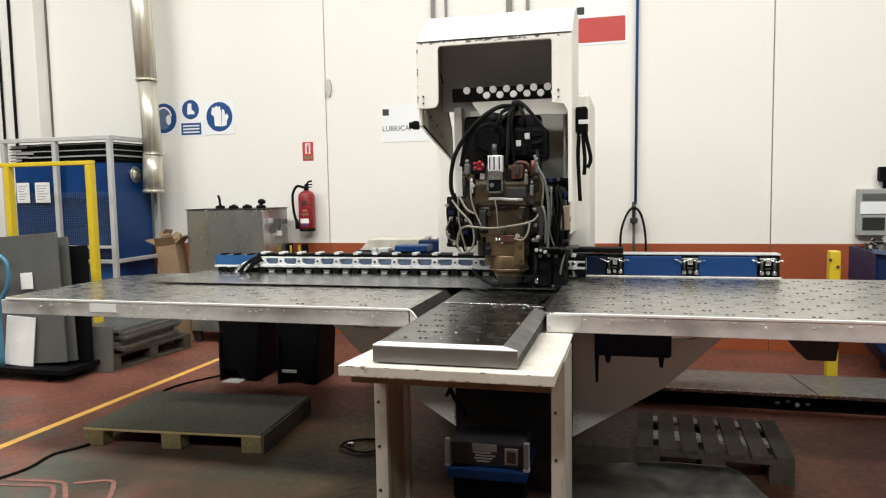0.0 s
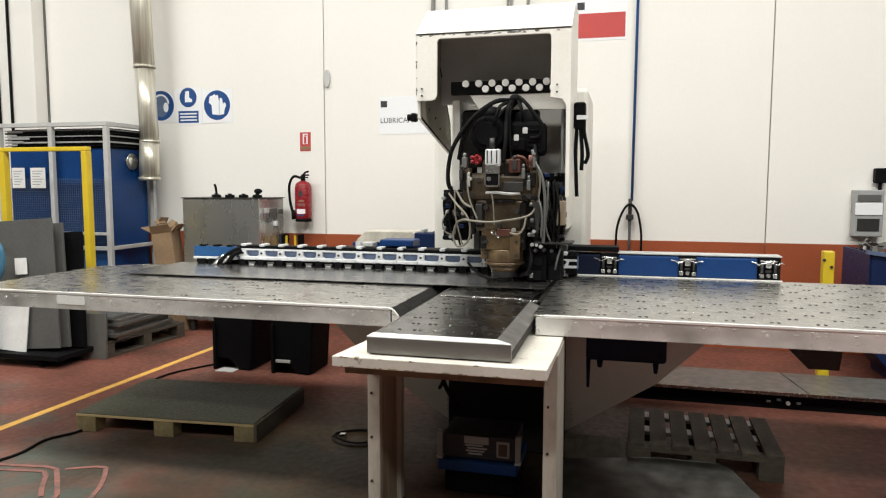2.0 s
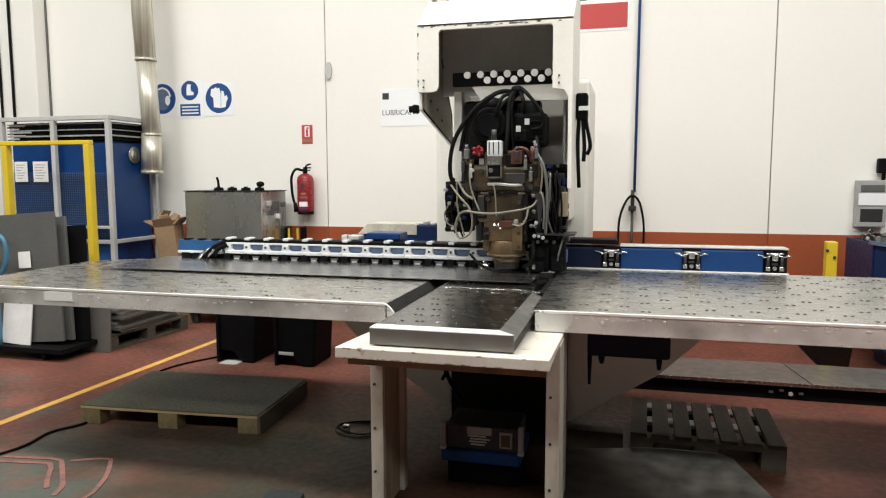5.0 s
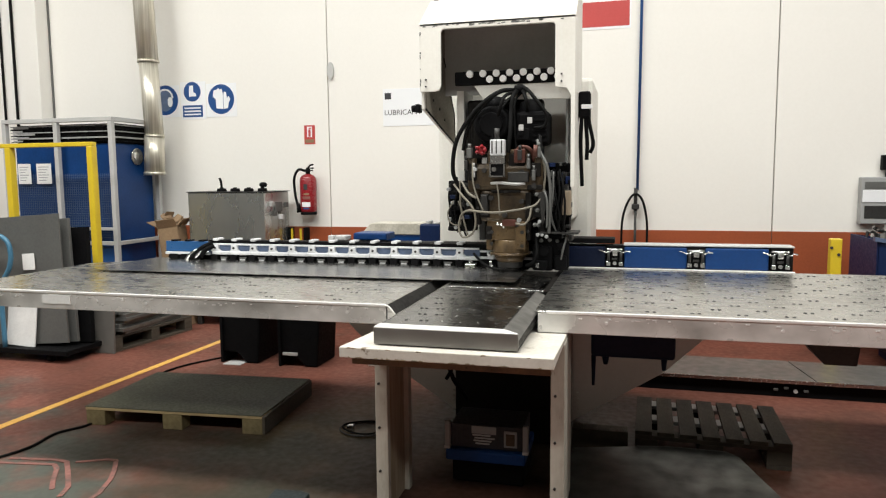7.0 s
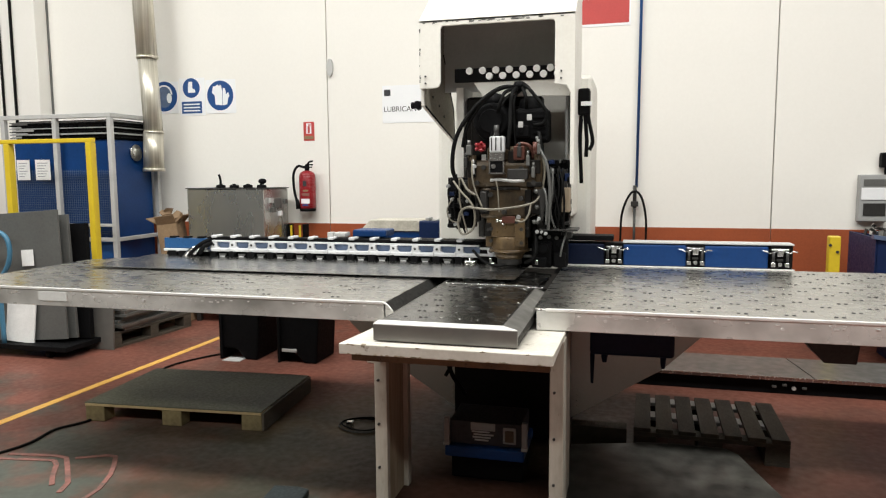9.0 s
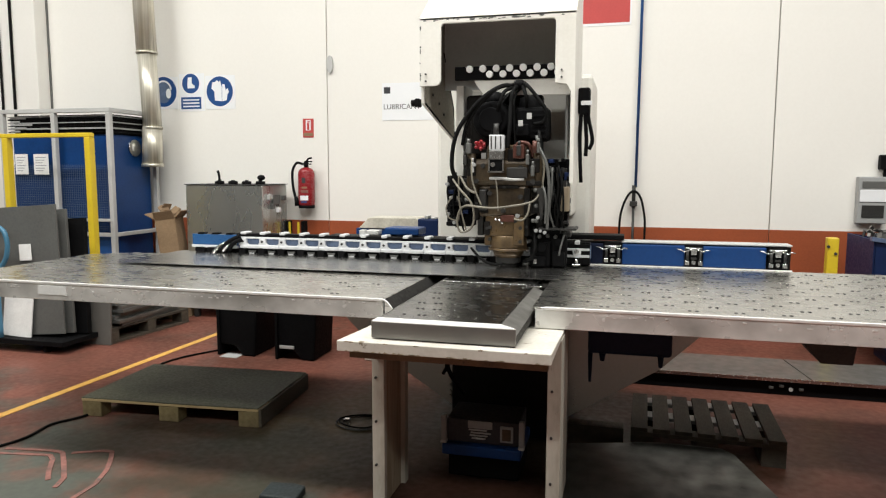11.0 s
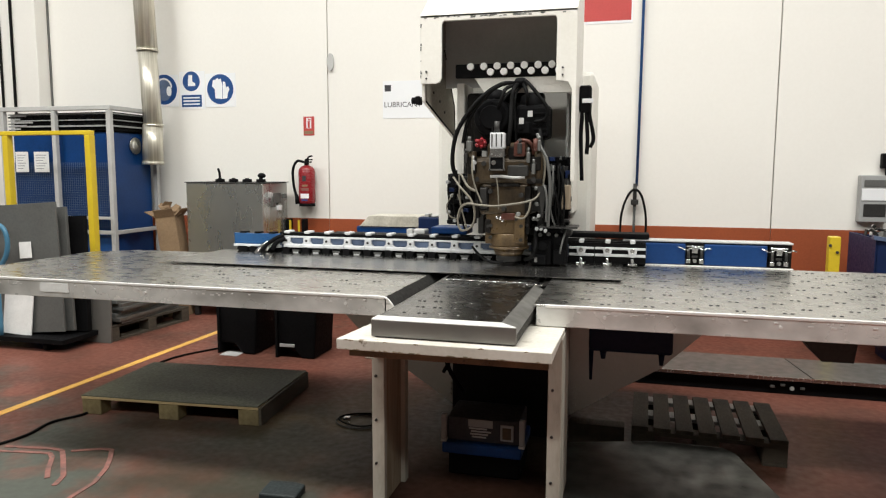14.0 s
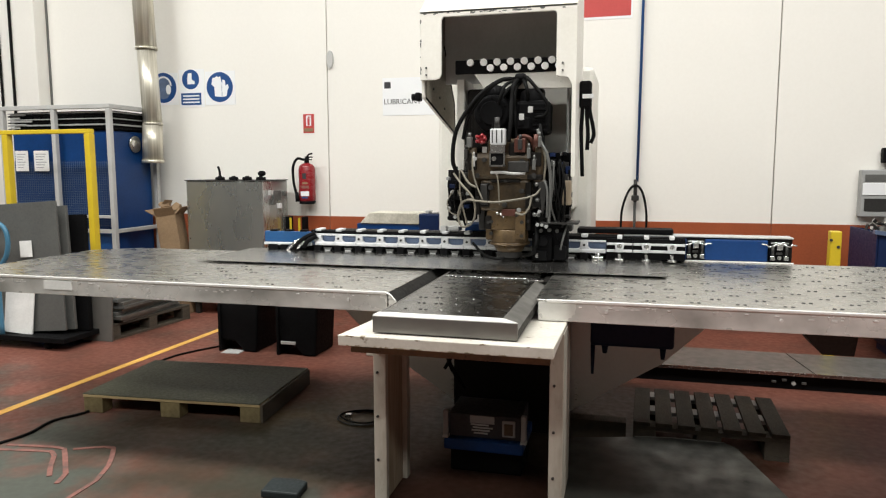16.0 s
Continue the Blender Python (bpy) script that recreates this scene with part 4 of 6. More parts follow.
    while y < y1 - 0.1:
        x = x0 + 0.12 + (0.09 if row % 2 else 0)
        while x < x1 - 0.1:
            if (row or abs(x - xi) > 0.01) and (x0 > -1 or (x > -2.3 and rnd.random() < 0.62)):
                share(first, "brush_insert", (x - xi, y - TABLE_Y - 0.07, 0))
            x += 0.18
        y += 0.105
        row += 1
    return top


table_half(-3.63, -1.075, 4.36, True)
# black end face paints the shade inside the slot
quick_box("end_cap", (-1.088, -1.076, TABLE_Y + 0.014, 4.34, TOP - 0.094, TOP - 0.0095), M_BLACK, feed, 0.002, label="end plate painted black for the shade in the slot")
bm = bmesh.new()
prism(bm, [(-1.0755, TOP - 0.002), (-1.040, TOP - 0.042), (-1.040, TOP - 0.092), (-1.046, TOP - 0.092), (-1.046, TOP - 0.045), (-1.0755, TOP - 0.012)], "y", TABLE_Y + 0.003, 4.34, bevel=0.001)
part("slope_plate", bm, M_DARK, feed, "sloping dark grey edge plate beside the slot")
bm = bmesh.new()
tube(bm, [(-1.088, TABLE_Y - 0.002, TOP - 0.002), (-1.066, TABLE_Y - 0.002, TOP - 0.012), (-1.038, TABLE_Y - 0.002, TOP - 0.044)], 0.0045, 8, 4)
part("corner_bead", bm, M_EDGE, feed, "bright worn corner")
bm = bmesh.new()
prism(bm, [(-1.0755, TOP - 0.004), (-1.041, TOP - 0.043), (-1.041, TOP - 0.094), (-1.0755, TOP - 0.094)], "y", TABLE_Y, TABLE_Y + 0.0028)
part("apron_corner", bm, M_STEELF, feed)
table_half(-0.405, 2.75, 4.53, False)
bm = bmesh.new()
box(bm, -2.985, -2.81, TABLE_Y - 0.0055, TABLE_Y + 0.003, TOP - 0.066, TOP - 0.020)
part("tape_label", bm, M_PAPER, feed, "blank white tape label")
# hanging blue drive under the right wing
# the shade under the apron is put into the drive's colour
bm = bmesh.new()
box(bm, -0.19, 0.205, 3.55, 3.9, 0.64, 0.858, 0.015)
for x, z, w in ((-0.178, 0.49, 0.012), (-0.12, 0.60, 0.018), (0.155, 0.585, 0.016)):
    cyl(bm, (x, 3.58, z), (x, 3.58, 0.64), w * 0.6, w, seg=10)
part("drive_unit", bm, M_SHADENAVY, feed, "blue drive unit with hanging bolts, darkened for the shade under the table")
bm = bmesh.new()
prism(bm, [(0.68, 0.857), (1.02, 0.857), (0.995, 0.65), (0.86, 0.65)], "y", 3.6, 3.9, bevel=0.004)
part("bracket", bm, M_DARK, feed)

# crossbeam
# near-black instead of navy, so the overhead light leaves its top dark
bm = bmesh.new()
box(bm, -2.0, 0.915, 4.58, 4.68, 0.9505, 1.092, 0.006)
beam = part("crossbeam", bm, M_SHADEBLACK, feed, "navy crossbeam painted near-black to keep its lit top dark")
# panel nearest the head gets the head's shadow as a darker blue
for x0, x1 in ((-0.78, -0.16), (-0.045, 0.32), (0.425, 0.775)):
    quick_box("cover_panel", (x0, x1, 4.54, 4.58, 0.958, 1.085), M_BLUE if x0 > -0.5 else M_SHADENAVY, beam, 0.006, label="blue cover panel")
quick_box("base_strip", (-0.78, 0.915, 4.522, 4.539, 0.9508, 0.9575), M_EDGE, beam, 0.001)
quick_box("top_strip", (-0.05, 0.915, 4.55, 4.68, 1.093, 1.103), M_LGREY, beam, 0.003, label="pale metal top strip")
bm = bmesh.new()
box(bm, -0.153, -0.052, 4.545, 4.58, 0.962, 1.095, 0.004)
box(bm, -0.12, -0.085, 4.527, 4.548, 1.03, 1.075, 0.006, mi=1)
cyl(bm, (-0.1025, 4.518, 1.052), (-0.1025, 4.53, 1.052), 0.013, seg=10, mi=1)
for x in (-0.14, -0.065):
    box(bm, x - 0.012, x + 0.012, 4.525, 4.55, 0.97, 0.995, 0.002, mi=1)
    cyl(bm, (x, 4.53, 1.0), (x, 4.53, 1.05), 0.008, seg=8, mi=2)
tube(bm, [(-0.09, 4.535, 1.065), (-0.05, 4.532, 1.052), (-0.035, 4.532, 1.062), (-0.01, 4.535, 1.058)], 0.0036, mi=1)
box(bm, -0.15, -0.055, 4.535, 4.548, 1.066, 1.076, 0.002, mi=1)
tube(bm, [(-0.115, 4.535, 1.065), (-0.155, 4.532, 1.05), (-0.175, 4.532, 1.06), (-0.20, 4.535, 1.066)], 0.0036, mi=1)
cyl(bm, (-0.1025, 4.53, 0.985), (-0.1025, 4.545, 0.985), 0.012, seg=10, mi=1)
box(bm, -0.118, -0.087, 4.53, 4.548, 1.004, 1.016, 0.002, mi=2)
br = part("beam_bracket", bm, [M_BLACK, M_CHROME, M_DARK], beam, "black bracket with bright bolts")
share(br, "beam_bracket", (0.475, 0, 0))
share(br, "beam_bracket", (0.94, 0, 0))

# tool carriage, slides along the crossbeam
CX = -1.67
bm = bmesh.new()
box(bm, -3.04, -0.295, 4.46, 4.532, 0.995, 1.0755, 0.004)
box(bm, -3.03, -0.30, 4.475, 4.53, 0.953, 0.9945, 0.002, mi=1)
box(bm, -2.70, -0.30, 4.45, 4.53, 1.076, 1.098, 0.002, mi=1)
carriage = part("carriage", bm, [M_SLATE, M_BLACK], feed, "blue carriage rail carrying white tool cassettes")
bm = bmesh.new()
w = 0.1455
x0 = -2.66
box(bm, x0, x0 + w, 4.44, 4.465, 1.064, 1.076, 0.002)
box(bm, x0, x0 + w, 4.424, 4.465, 0.999, 1.022, 0.005)
prism(bm, [(x0 - 0.022, 1.021), (x0 - 0.006, 1.034), (x0 - 0.004, 1.065), (x0 + 0.040, 1.065), (x0 + 0.042, 1.034), (x0 + 0.058, 1.021)], "y", 4.436, 4.465, bevel=0.003)
box(bm, x0 - 0.002, x0 + 0.038, 4.438, 4.53, 1.092, 1.110, 0.006)
cyl(bm, (x0 + 0.018, 4.43, 1.045), (x0 + 0.018, 4.44, 1.045), 0.008, seg=8, mi=2)
cyl(bm, (x0 + 0.018, 4.418, 0.978), (x0 + 0.018, 4.50, 0.978), 0.0245, seg=16, mi=1, bevel=0.004)
box(bm, x0 - 0.012, x0 + 0.048, 4.426, 4.50, 0.986, 0.9985, 0.002, mi=1)
prism(bm, [(x0 + 0.05, 0.994), (x0 + 0.058, 0.962), (x0 + 0.118, 0.962), (x0 + 0.126, 0.994)], "y", 4.44, 4.50, mi=1, bevel=0.003)
prism(bm, [(x0 + 0.058, 0.984), (x0 + 0.066, 0.970), (x0 + 0.108, 0.970), (x0 + 0.116, 0.984)], "y", 4.432, 4.442, mi=3, bevel=0.002)
box(bm, x0 + 0.068, x0 + 0.106, 4.428, 4.434, 0.964, 0.969, 0.001, mi=0)
cas = part("tool_cassette", bm, [M_CASS, M_BLACK, M_DARK, M_GREYP], carriage, "white tool cassette with black jaw")
for i in range(1, 13):
    share(cas, "tool_cassette", (0.1465 * i, 0, 0))
bm = bmesh.new()
x0 = -3.02
prism(bm, [(x0 + 0.01, 0.998), (x0 + 0.0, 0.972), (x0 + 0.02, 0.96), (x0 + 0.07, 0.96), (x0 + 0.085, 0.975), (x0 + 0.08, 0.998)], "y", 4.43, 4.52, bevel=0.004)
jaw = part("empty_station", bm, [M_BLACK, M_SIGNW], carriage, "black empty tool station")
for i in range(1, 3):
    share(jaw, "empty_station", (0.092 * i, 0, 0))
for ax, az, bx, bz, mt in ((-2.86, 0.955, -2.72, 1.05, M_CHROME), (-2.80, 0.975, -2.66, 1.08, M_BLACK), (-2.775, 0.98, -2.685, 1.03, M_CHROME), (-2.73, 0.985, -2.645, 1.06, M_BLACK)):
    bm = bmesh.new()
    tube(bm, [(ax, 4.40, az), ((ax + bx) / 2 - 0.01, 4.405, (az + bz) / 2 + 0.01), (bx, 4.43, bz)], 0.012 if mt is M_CHROME else 0.016)
    part("cable_loop", bm, mt, carriage)
bm = bmesh.new()
box(bm, -1.775, -1.685, 4.50, 4.6, 1.105, 1.135, 0.006)
box(bm, -1.80, -1.76, 4.47, 4.52, 1.093, 1.14, 0.004)
part("drive_bracket", bm, M_LGREY, carriage, "white carriage bracket")
for k in range(3):
    quick_box("end_slot", (-3.0 + 0.11 * k, -2.955 + 0.11 * k, 4.446, 4.5, 1.086, 1.097), M_BLACK, carriage, 0.002)
quick_box("end_cover", (-3.045, -2.69, 4.448, 4.47, 1.012, 1.086), M_CARBLUE, carriage, 0.003, label="blue carriage end cover")
quick_box("end_rail", (-3.045, -2.69, 4.435, 4.465, 0.993, 1.011), M_CASS, carriage, 0.003)
guard_strip = quick_box("top_guard", (-0.62, -0.044, 4.546, 4.70, 1.105, 1.136), M_BLACK, feed, 0.006, label="black sliding guard strip over the crossbeam")
quick_box("drive_motor", (-1.66, -1.42, 4.57, 4.75, 1.102, 1.15), M_BLUE, carriage, 0.008, label="blue carriage motor")
bm = bmesh.new()
box(bm, -0.752, -0.598, 4.437, 4.459, 0.965, 1.09, 0.003, mi=1)
box(bm, -0.75, -0.60, 4.425, 4.438, 1.050, 1.064, 0.003)
box(bm, -0.75, -0.60, 4.425, 4.438, 1.008, 1.024, 0.003)
prism(bm, [(-0.705, 1.065), (-0.698, 1.03), (-0.688, 1.008), (-0.662, 1.008), (-0.652, 1.03), (-0.645, 1.065)], "y", 4.412, 4.43, bevel=0.004)
cyl(bm, (-0.675, 4.40, 1.047), (-0.675, 4.415, 1.047), 0.014, seg=14, mi=2, bevel=0.003)
box(bm, -0.69, -0.66, 4.42, 4.50, 1.088, 1.108, 0.005)
box(bm, -0.684, -0.666, 4.395, 4.436, 0.975, 1.0, 0.003, mi=2)
box(bm, -0.70, -0.65, 4.37, 4.436, 0.962, 0.974, 0.003, mi=2)
clamp = part("clamp_unit", bm, [M_CASS, M_BLACK, M_CHROME], carriage, "white gripper unit with bright bolt on a black back")
share(clamp, "clamp_unit", (0.155, 0, 0))
share(clamp, "clamp_unit", (0.30, 0, 0))
for x in (-0.835,):
    bm = bmesh.new()
    box(bm, x, x + 0.07, 4.36, 4.45, 0.962, 0.985, 0.006)
    cyl(bm, (x + 0.035, 4.39, 0.983), (x + 0.035, 4.39, 1.0), 0.014, seg=10)
    part("sheet_clamp", bm, M_CHROME, carriage, "bright sheet clamp")

# workpiece on the table
bm = bmesh.new()
box(bm, -3.15, -0.43, 3.785, 4.455, TOP + 0.011, TOP + 0.0135)
sheet = part("metal_sheet", bm, M_SHEET, label="thin bare metal sheet gripped on the feed table", category="metal sheet")

# ---- fixed centre table and its stand ----
centre = thing("centre_table", (-0.69, 3.3, 0.88), "narrow worn steel centre table with sloping rim", "table")
X0, X1, Y0 = -0.972, -0.407, 2.572
bm = bmesh.new()
prism(bm, [(X0 + 0.01, Y0 + 0.07), (X1 - 0.075, Y0 + 0.07), (X1 - 0.068, 3.60), (X1 - 0.03, 4.06), (X1 - 0.14, 4.14), (X0 + 0.01, 4.14)], "z", TOP - 0.022, TOP - 0.004, bevel=0.002)
part("plate", bm, M_DARKSTEEL, centre, "dark worn steel plate with bolt holes")
bm = bmesh.new()
box(bm, X0, X1, Y0, Y0 + 0.012, 0.882, TOP - 0.004, 0.002)
box(bm, X0, X0 + 0.01, Y0 + 0.012, 4.1, 0.882, TOP - 0.004, 0.002)
part("apron", bm, M_SLAB, centre, "grey folded steel apron")
# near-black side paints the dark line below the rim
quick_box("side_apron", (X1 - 0.01, X1, Y0 + 0.012, 3.6, 0.882, TOP - 0.031), M_SHADEBLACK, centre, 0.002)
bm = bmesh.new()
prism(bm, [(X0, Y0 + 0.001), (X1, Y0 + 0.001), (X1 - 0.065, Y0 + 0.068), (X0, Y0 + 0.068)], "z", TOP - 0.01, TOP, bevel=0.002)
part("front_rim", bm, M_EDGE, centre, "bright front rim")
bm = bmesh.new()
vs = [(X1, Y0 + 0.003, TOP - 0.03), (X1, 3.56, TOP - 0.03), (X1 - 0.058, 3.56, TOP), (X1 - 0.066, Y0 + 0.07, TOP)]
a = [bm.verts.new(v) for v in vs] + [bm.verts.new((v[0] - 0.01, v[1], v[2] - 0.02)) for v in vs]
bm.faces.new(a[:4])
bm.faces.new(a[4:])
for i in range(4):
    bm.faces.new((a[i], a[(i + 1) % 4], a[4 + (i + 1) % 4], a[4 + i]))
part("side_rim", bm, M_OFFCUT, centre, "sloping side rim")
bm = bmesh.new()
box(bm, X0 + 0.02, X1 - 0.02, 3.60, 3.625, TOP - 0.006, TOP + 0.001, 0.002)
box(bm, X1 - 0.10, X1 - 0.02, 3.545, 3.60, TOP - 0.006, TOP + 0.003, 0.002)
part("joint_strip", bm, M_CHROME, centre, "bright joint strip")
rnd = random.Random(9)
heads = []
for mt in (M_DARK, M_CHROME):
    bm = bmesh.new()
    cyl(bm, (X0 + 0.08, 2.74, TOP - 0.005), (X0 + 0.08, 2.74, TOP - 0.002), 0.0075, seg=8)
    heads.append(part("bolt_head", bm, mt, centre))
heads[1].location.x += 0.3
for i in range(6):
    for j in range(7):
        x, y = 0.075 * i + (0.03 if j % 2 else 0), 0.13 * j
        for dx in ((-0.012, 0.012) if i < 2 else (0,)):
            h = heads[0] if i < 2 else rnd.choice(heads)
            if i + j:
                o = share(heads[0], "bolt_head", (x + dx, y, 0))
                o.data = h.data
# dark filler added to close the gap beside the plate
quick_box("gap_filler", (-0.44, -0.408, 3.602, 4.5, 0.86, 0.938), M_SHADEBLACK, centre, 0.002)
# near-black plate added to keep the slot dark
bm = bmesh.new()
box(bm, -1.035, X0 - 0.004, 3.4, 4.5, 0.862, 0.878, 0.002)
part("slot_tray", bm, M_SHADEBLACK, centre, "near-black plate painting the shade in the slot")

stand = thing("support_stand", (-0.68, 2.75, 0), "chipped white steel stand under the centre table", "stand")
bm = bmesh.new()
prism(bm, [(2.505, 0.838), (2.505, 0.88), (2.985, 0.853), (3.94, 0.850), (3.94, 0.838)], "x", -1.09, -0.268, bevel=0.004)
for k in range(30):
    x, e = rnd.uniform(-1.08, -0.28), rnd.choice((0.8425, 0.8775))
    prism(bm, [(x, e - 0.002), (x + rnd.uniform(0.003, 0.012), e + rnd.uniform(0.001, 0.004)), (x + rnd.uniform(0.012, 0.03), e - 0.001), (x + 0.008, e - rnd.uniform(0.003, 0.005))], "y", 2.5042, 2.506, mi=1)
part("top_plate", bm, [M_STANDW, M_WEB], stand, "scuffed white top plate")
quick_box("front_rail", (-1.06, -0.285, 2.56, 2.59, 0.80, 0.837), M_TAN, stand, 0.003)
for x in (-1.095, -0.322):
    bm = bmesh.new()
    box(bm, x, x + 0.058, 2.90, 2.935, 0, 0.837, 0.004)
    box(bm, x, x + 0.058, 3.20, 3.25, 0, 0.837, 0.004)
    for z in (0.22, 0.42, 0.62, 0.76):
        cyl(bm, (x + 0.02, 2.892, z), (x + 0.02, 2.902, z), 0.006, seg=8, mi=1)
    leg = part("leg", bm, [M_LEG, M_DARK], stand)
    quick_box("web", (x + 0.012, x + (0.036 if x < -1 else 0.0575), 2.9355, 3.1995, 0.002, 0.835), M_WEB if x < -1 else M_LEG, leg, 0.002, label="rust-brown recessed web" if x < -1 else "")
bm = bmesh.new()
prism(bm, [(2.60, 0.80), (2.90, 0.80), (2.90, 0.70)], "x", -1.07, -1.06, bevel=0.002)
part("brace", bm, M_STANDW, stand)

# things under the machine
cart = thing("tool_box_cart", (-0.68, 3.45, 0), "brown-grey control box in a frame over a blue tray", "equipment box")
quick_box("case", (-0.865, -0.50, 3.34, 3.6, 0.185, 0.305), M_INK, cart, 0.006, label="blackish steel case")
quick_box("label_plate", (-0.755, -0.632, 3.3365, 3.34, 0.262, 0.300), M_METERG, cart, 0.001)
bm = bmesh.new()
for k, (a, b) in enumerate(((-0.75, -0.66), (-0.74, -0.64), (-0.745, -0.655), (-0.735, -0.665))):
    box(bm, a, b, 3.334, 3.3398, 0.252 - 0.014 * k, 0.2585 - 0.014 * k)
part("label_print", bm, M_LGREY, cart, "white printed lines")
sock = quick_box("socket", (-0.593, -0.528, 3.33, 3.34, 0.205, 0.287), M_METERG, cart, 0.004, label="grey socket frame")
quick_box("socket_face", (-0.582, -0.539, 3.327, 3.3298, 0.216, 0.274), M_BROWN, sock, 0.002)
for x in (-0.885, -0.497):
    quick_box("post", (x, x + 0.026, 3.305, 3.335, 0.20, 0.325), M_METERG, cart, 0.003)
    quick_box("post_foot", (x - 0.002, x + 0.028, 3.303, 3.337, 0.186, 0.1995), M_LGREY, cart, 0.002)
quick_box("base", (-0.86, -0.50, 3.36, 3.65, 0.0, 0.128), M_RUBBER, cart, 0.01)
quick_box("tray", (-0.88, -0.485, 3.30, 3.65, 0.129, 0.185), M_BLUE, cart, 0.01, label="blue plastic tray")
for pts, r in (([(-0.90, 3.7, 0.83), (-0.92, 3.62, 0.7), (-0.93, 3.6, 0.5), (-0.85, 3.65, 0.33)], 0.012), ([(-0.98, 3.5, 0.82), (-0.90, 3.45, 0.74), (-0.80, 3.45, 0.76), (-0.74, 3.5, 0.83)], 0.008), ([(-0.74, 3.6, 0.83), (-0.78, 3.55, 0.7), (-0.86, 3.55, 0.6), (-0.95, 3.6, 0.45)], 0.01), ([(-0.70, 3.6, 0.83), (-0.66, 3.55, 0.75), (-0.70, 3.55, 0.7), (-0.73, 3.6, 0.83)], 0.01)):
    bm = bmesh.new()
    tube(bm, pts, r)
    part("hanging_cable", bm, M_RUBBER, label="black cable hanging under the press", category="cable", group="cables under the press")
bm = bmesh.new()
prism(bm, [(-0.96, 0.835), (-0.80, 0.835), (-0.79, 0.68), (-0.83, 0.62), (-0.93, 0.66)], "y", 3.93, 3.945, bevel=0.003)
part("cover_flap", bm, M_WHITE, press, "pale cover flap")


# ---- pallets and loads ----
def pallet(name, w, d, boards_along_x, mat, label, m, n_top=5, gap=0.04, inner=None):
    """A wooden pallet, its front edge along local x, centred."""
    p = thing(name, (0, 0, 0), label, "pallet", "wooden pallets")
    if boards_along_x:
        bw = (d - gap * (n_top - 1)) / n_top
        for i in range(n_top):
            y = -d / 2 + i * (bw + gap)
            quick_box("board", (-w / 2, w / 2, y, y + bw, 0.122, 0.144), mat, p, 0.002)
    else:
        bw = (w - gap * (n_top - 1)) / n_top
        for i in range(n_top):
            x = -w / 2 + i * (bw + gap)
            quick_box("board", (x, x + bw, -d / 2, d / 2, 0.122, 0.144), mat, p, 0.002)
    for y in (-d / 2, -0.05, d / 2 - 0.1):
        quick_box("stringer", (-w / 2, w / 2, y, y + 0.1, 0.10, 0.1218), inner if inner and y > -d / 2 else mat, p, 0.002)
    for x in (-w / 2, -0.06, w / 2 - 0.12):
        for y in (-d / 2 + 0.001, -0.05, d / 2 - 0.101):
            quick_box("block", (x, x + 0.12, y, y + 0.1, 0.022, 0.0998), mat, p, 0.003)
        quick_box("runner", (x, x + 0.12, -d / 2, d / 2, 0, 0.0218), mat, p, 0.002)
    p.matrix_basis = m
    return p


low_pallet = thing("pallet", (0, 0, 0), "low oily wooden pallet covered by a dark board", "pallet", "wooden pallets")
for i in range(5):
    y = -0.388 + 0.1576 * i
    quick_box("board", (-0.587, 0.587, y, y + 0.146, 0.0985, 0.1155), M_WOOD if i == 0 else M_DIRTWOOD, low_pallet, 0.003)
for x in (-0.587, -0.065, 0.457):
    for y in (-0.384, -0.05, 0.284):
        quick_box("block", (x, x + 0.13, y, y + 0.1, 0.0, 0.0982), M_DIRTWOOD, low_pallet, 0.006)
# dark strip added as the shade along the pallet's right side
quick_box("side_rail", (0.5875, 0.605, -0.385, 0.385, 0.005, 0.113), M_OLDWOOD, low_pallet, 0.003, label="dark strip standing in for the pallet's shaded side")
low_pallet.matrix_basis = pose(-2.726, 4.027, 0, 0, 0, 4.5)
bm = bmesh.new()
prism(bm, [(-0.589, -0.386), (0.0, -0.391), (0.586, -0.389), (0.591, 0.386), (0.1, 0.392), (-0.586, 0.389)], "z", 0.1158, 0.122, bevel=0.001)
b = part("cover_board", bm, M_BOARD, label="dark greenish board lying on the pallet", category="board", origin=(0, 0, 0))
b.matrix_basis = pose(-2.726, 4.027, 0, 0, 0, 4.5)
pallet("pallet", 0.78, 0.62, False, M_OLDWOOD, "dirty grey wooden pallet with slatted deck", pose(0.43, 4.19, 0, 0, 0, -1.5), n_top=7, gap=0.028, inner=M_LGREY)
bm = bmesh.new()
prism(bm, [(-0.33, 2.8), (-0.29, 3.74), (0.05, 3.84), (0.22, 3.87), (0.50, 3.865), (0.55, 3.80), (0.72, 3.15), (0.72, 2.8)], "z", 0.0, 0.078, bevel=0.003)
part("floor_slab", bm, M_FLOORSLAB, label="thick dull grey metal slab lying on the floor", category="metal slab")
# thin strips added for the glint of the slab's worn back edge
for k, (xa, ya, xb, yb) in enumerate(((0.04, 3.836, 0.21, 3.866), (0.21, 3.866, 0.495, 3.862))):
    bm = bmesh.new()
    tube(bm, [(xa, ya, 0.0785), ((xa + xb) / 2, (ya + yb) / 2, 0.0787), (xb, yb, 0.0785)], 0.0022, 6, 3)
    part("swarf_strip", bm, M_OFFCUT, label="thin strip added as the slab's bright worn back edge", category="swarf", group="swarf on the slab")
quick_box("timber_skid", (-0.31, -0.005, 3.93, 4.03, 0, 0.115), M_OLDWOOD, label="short grey timber skid on the floor", category="timber")

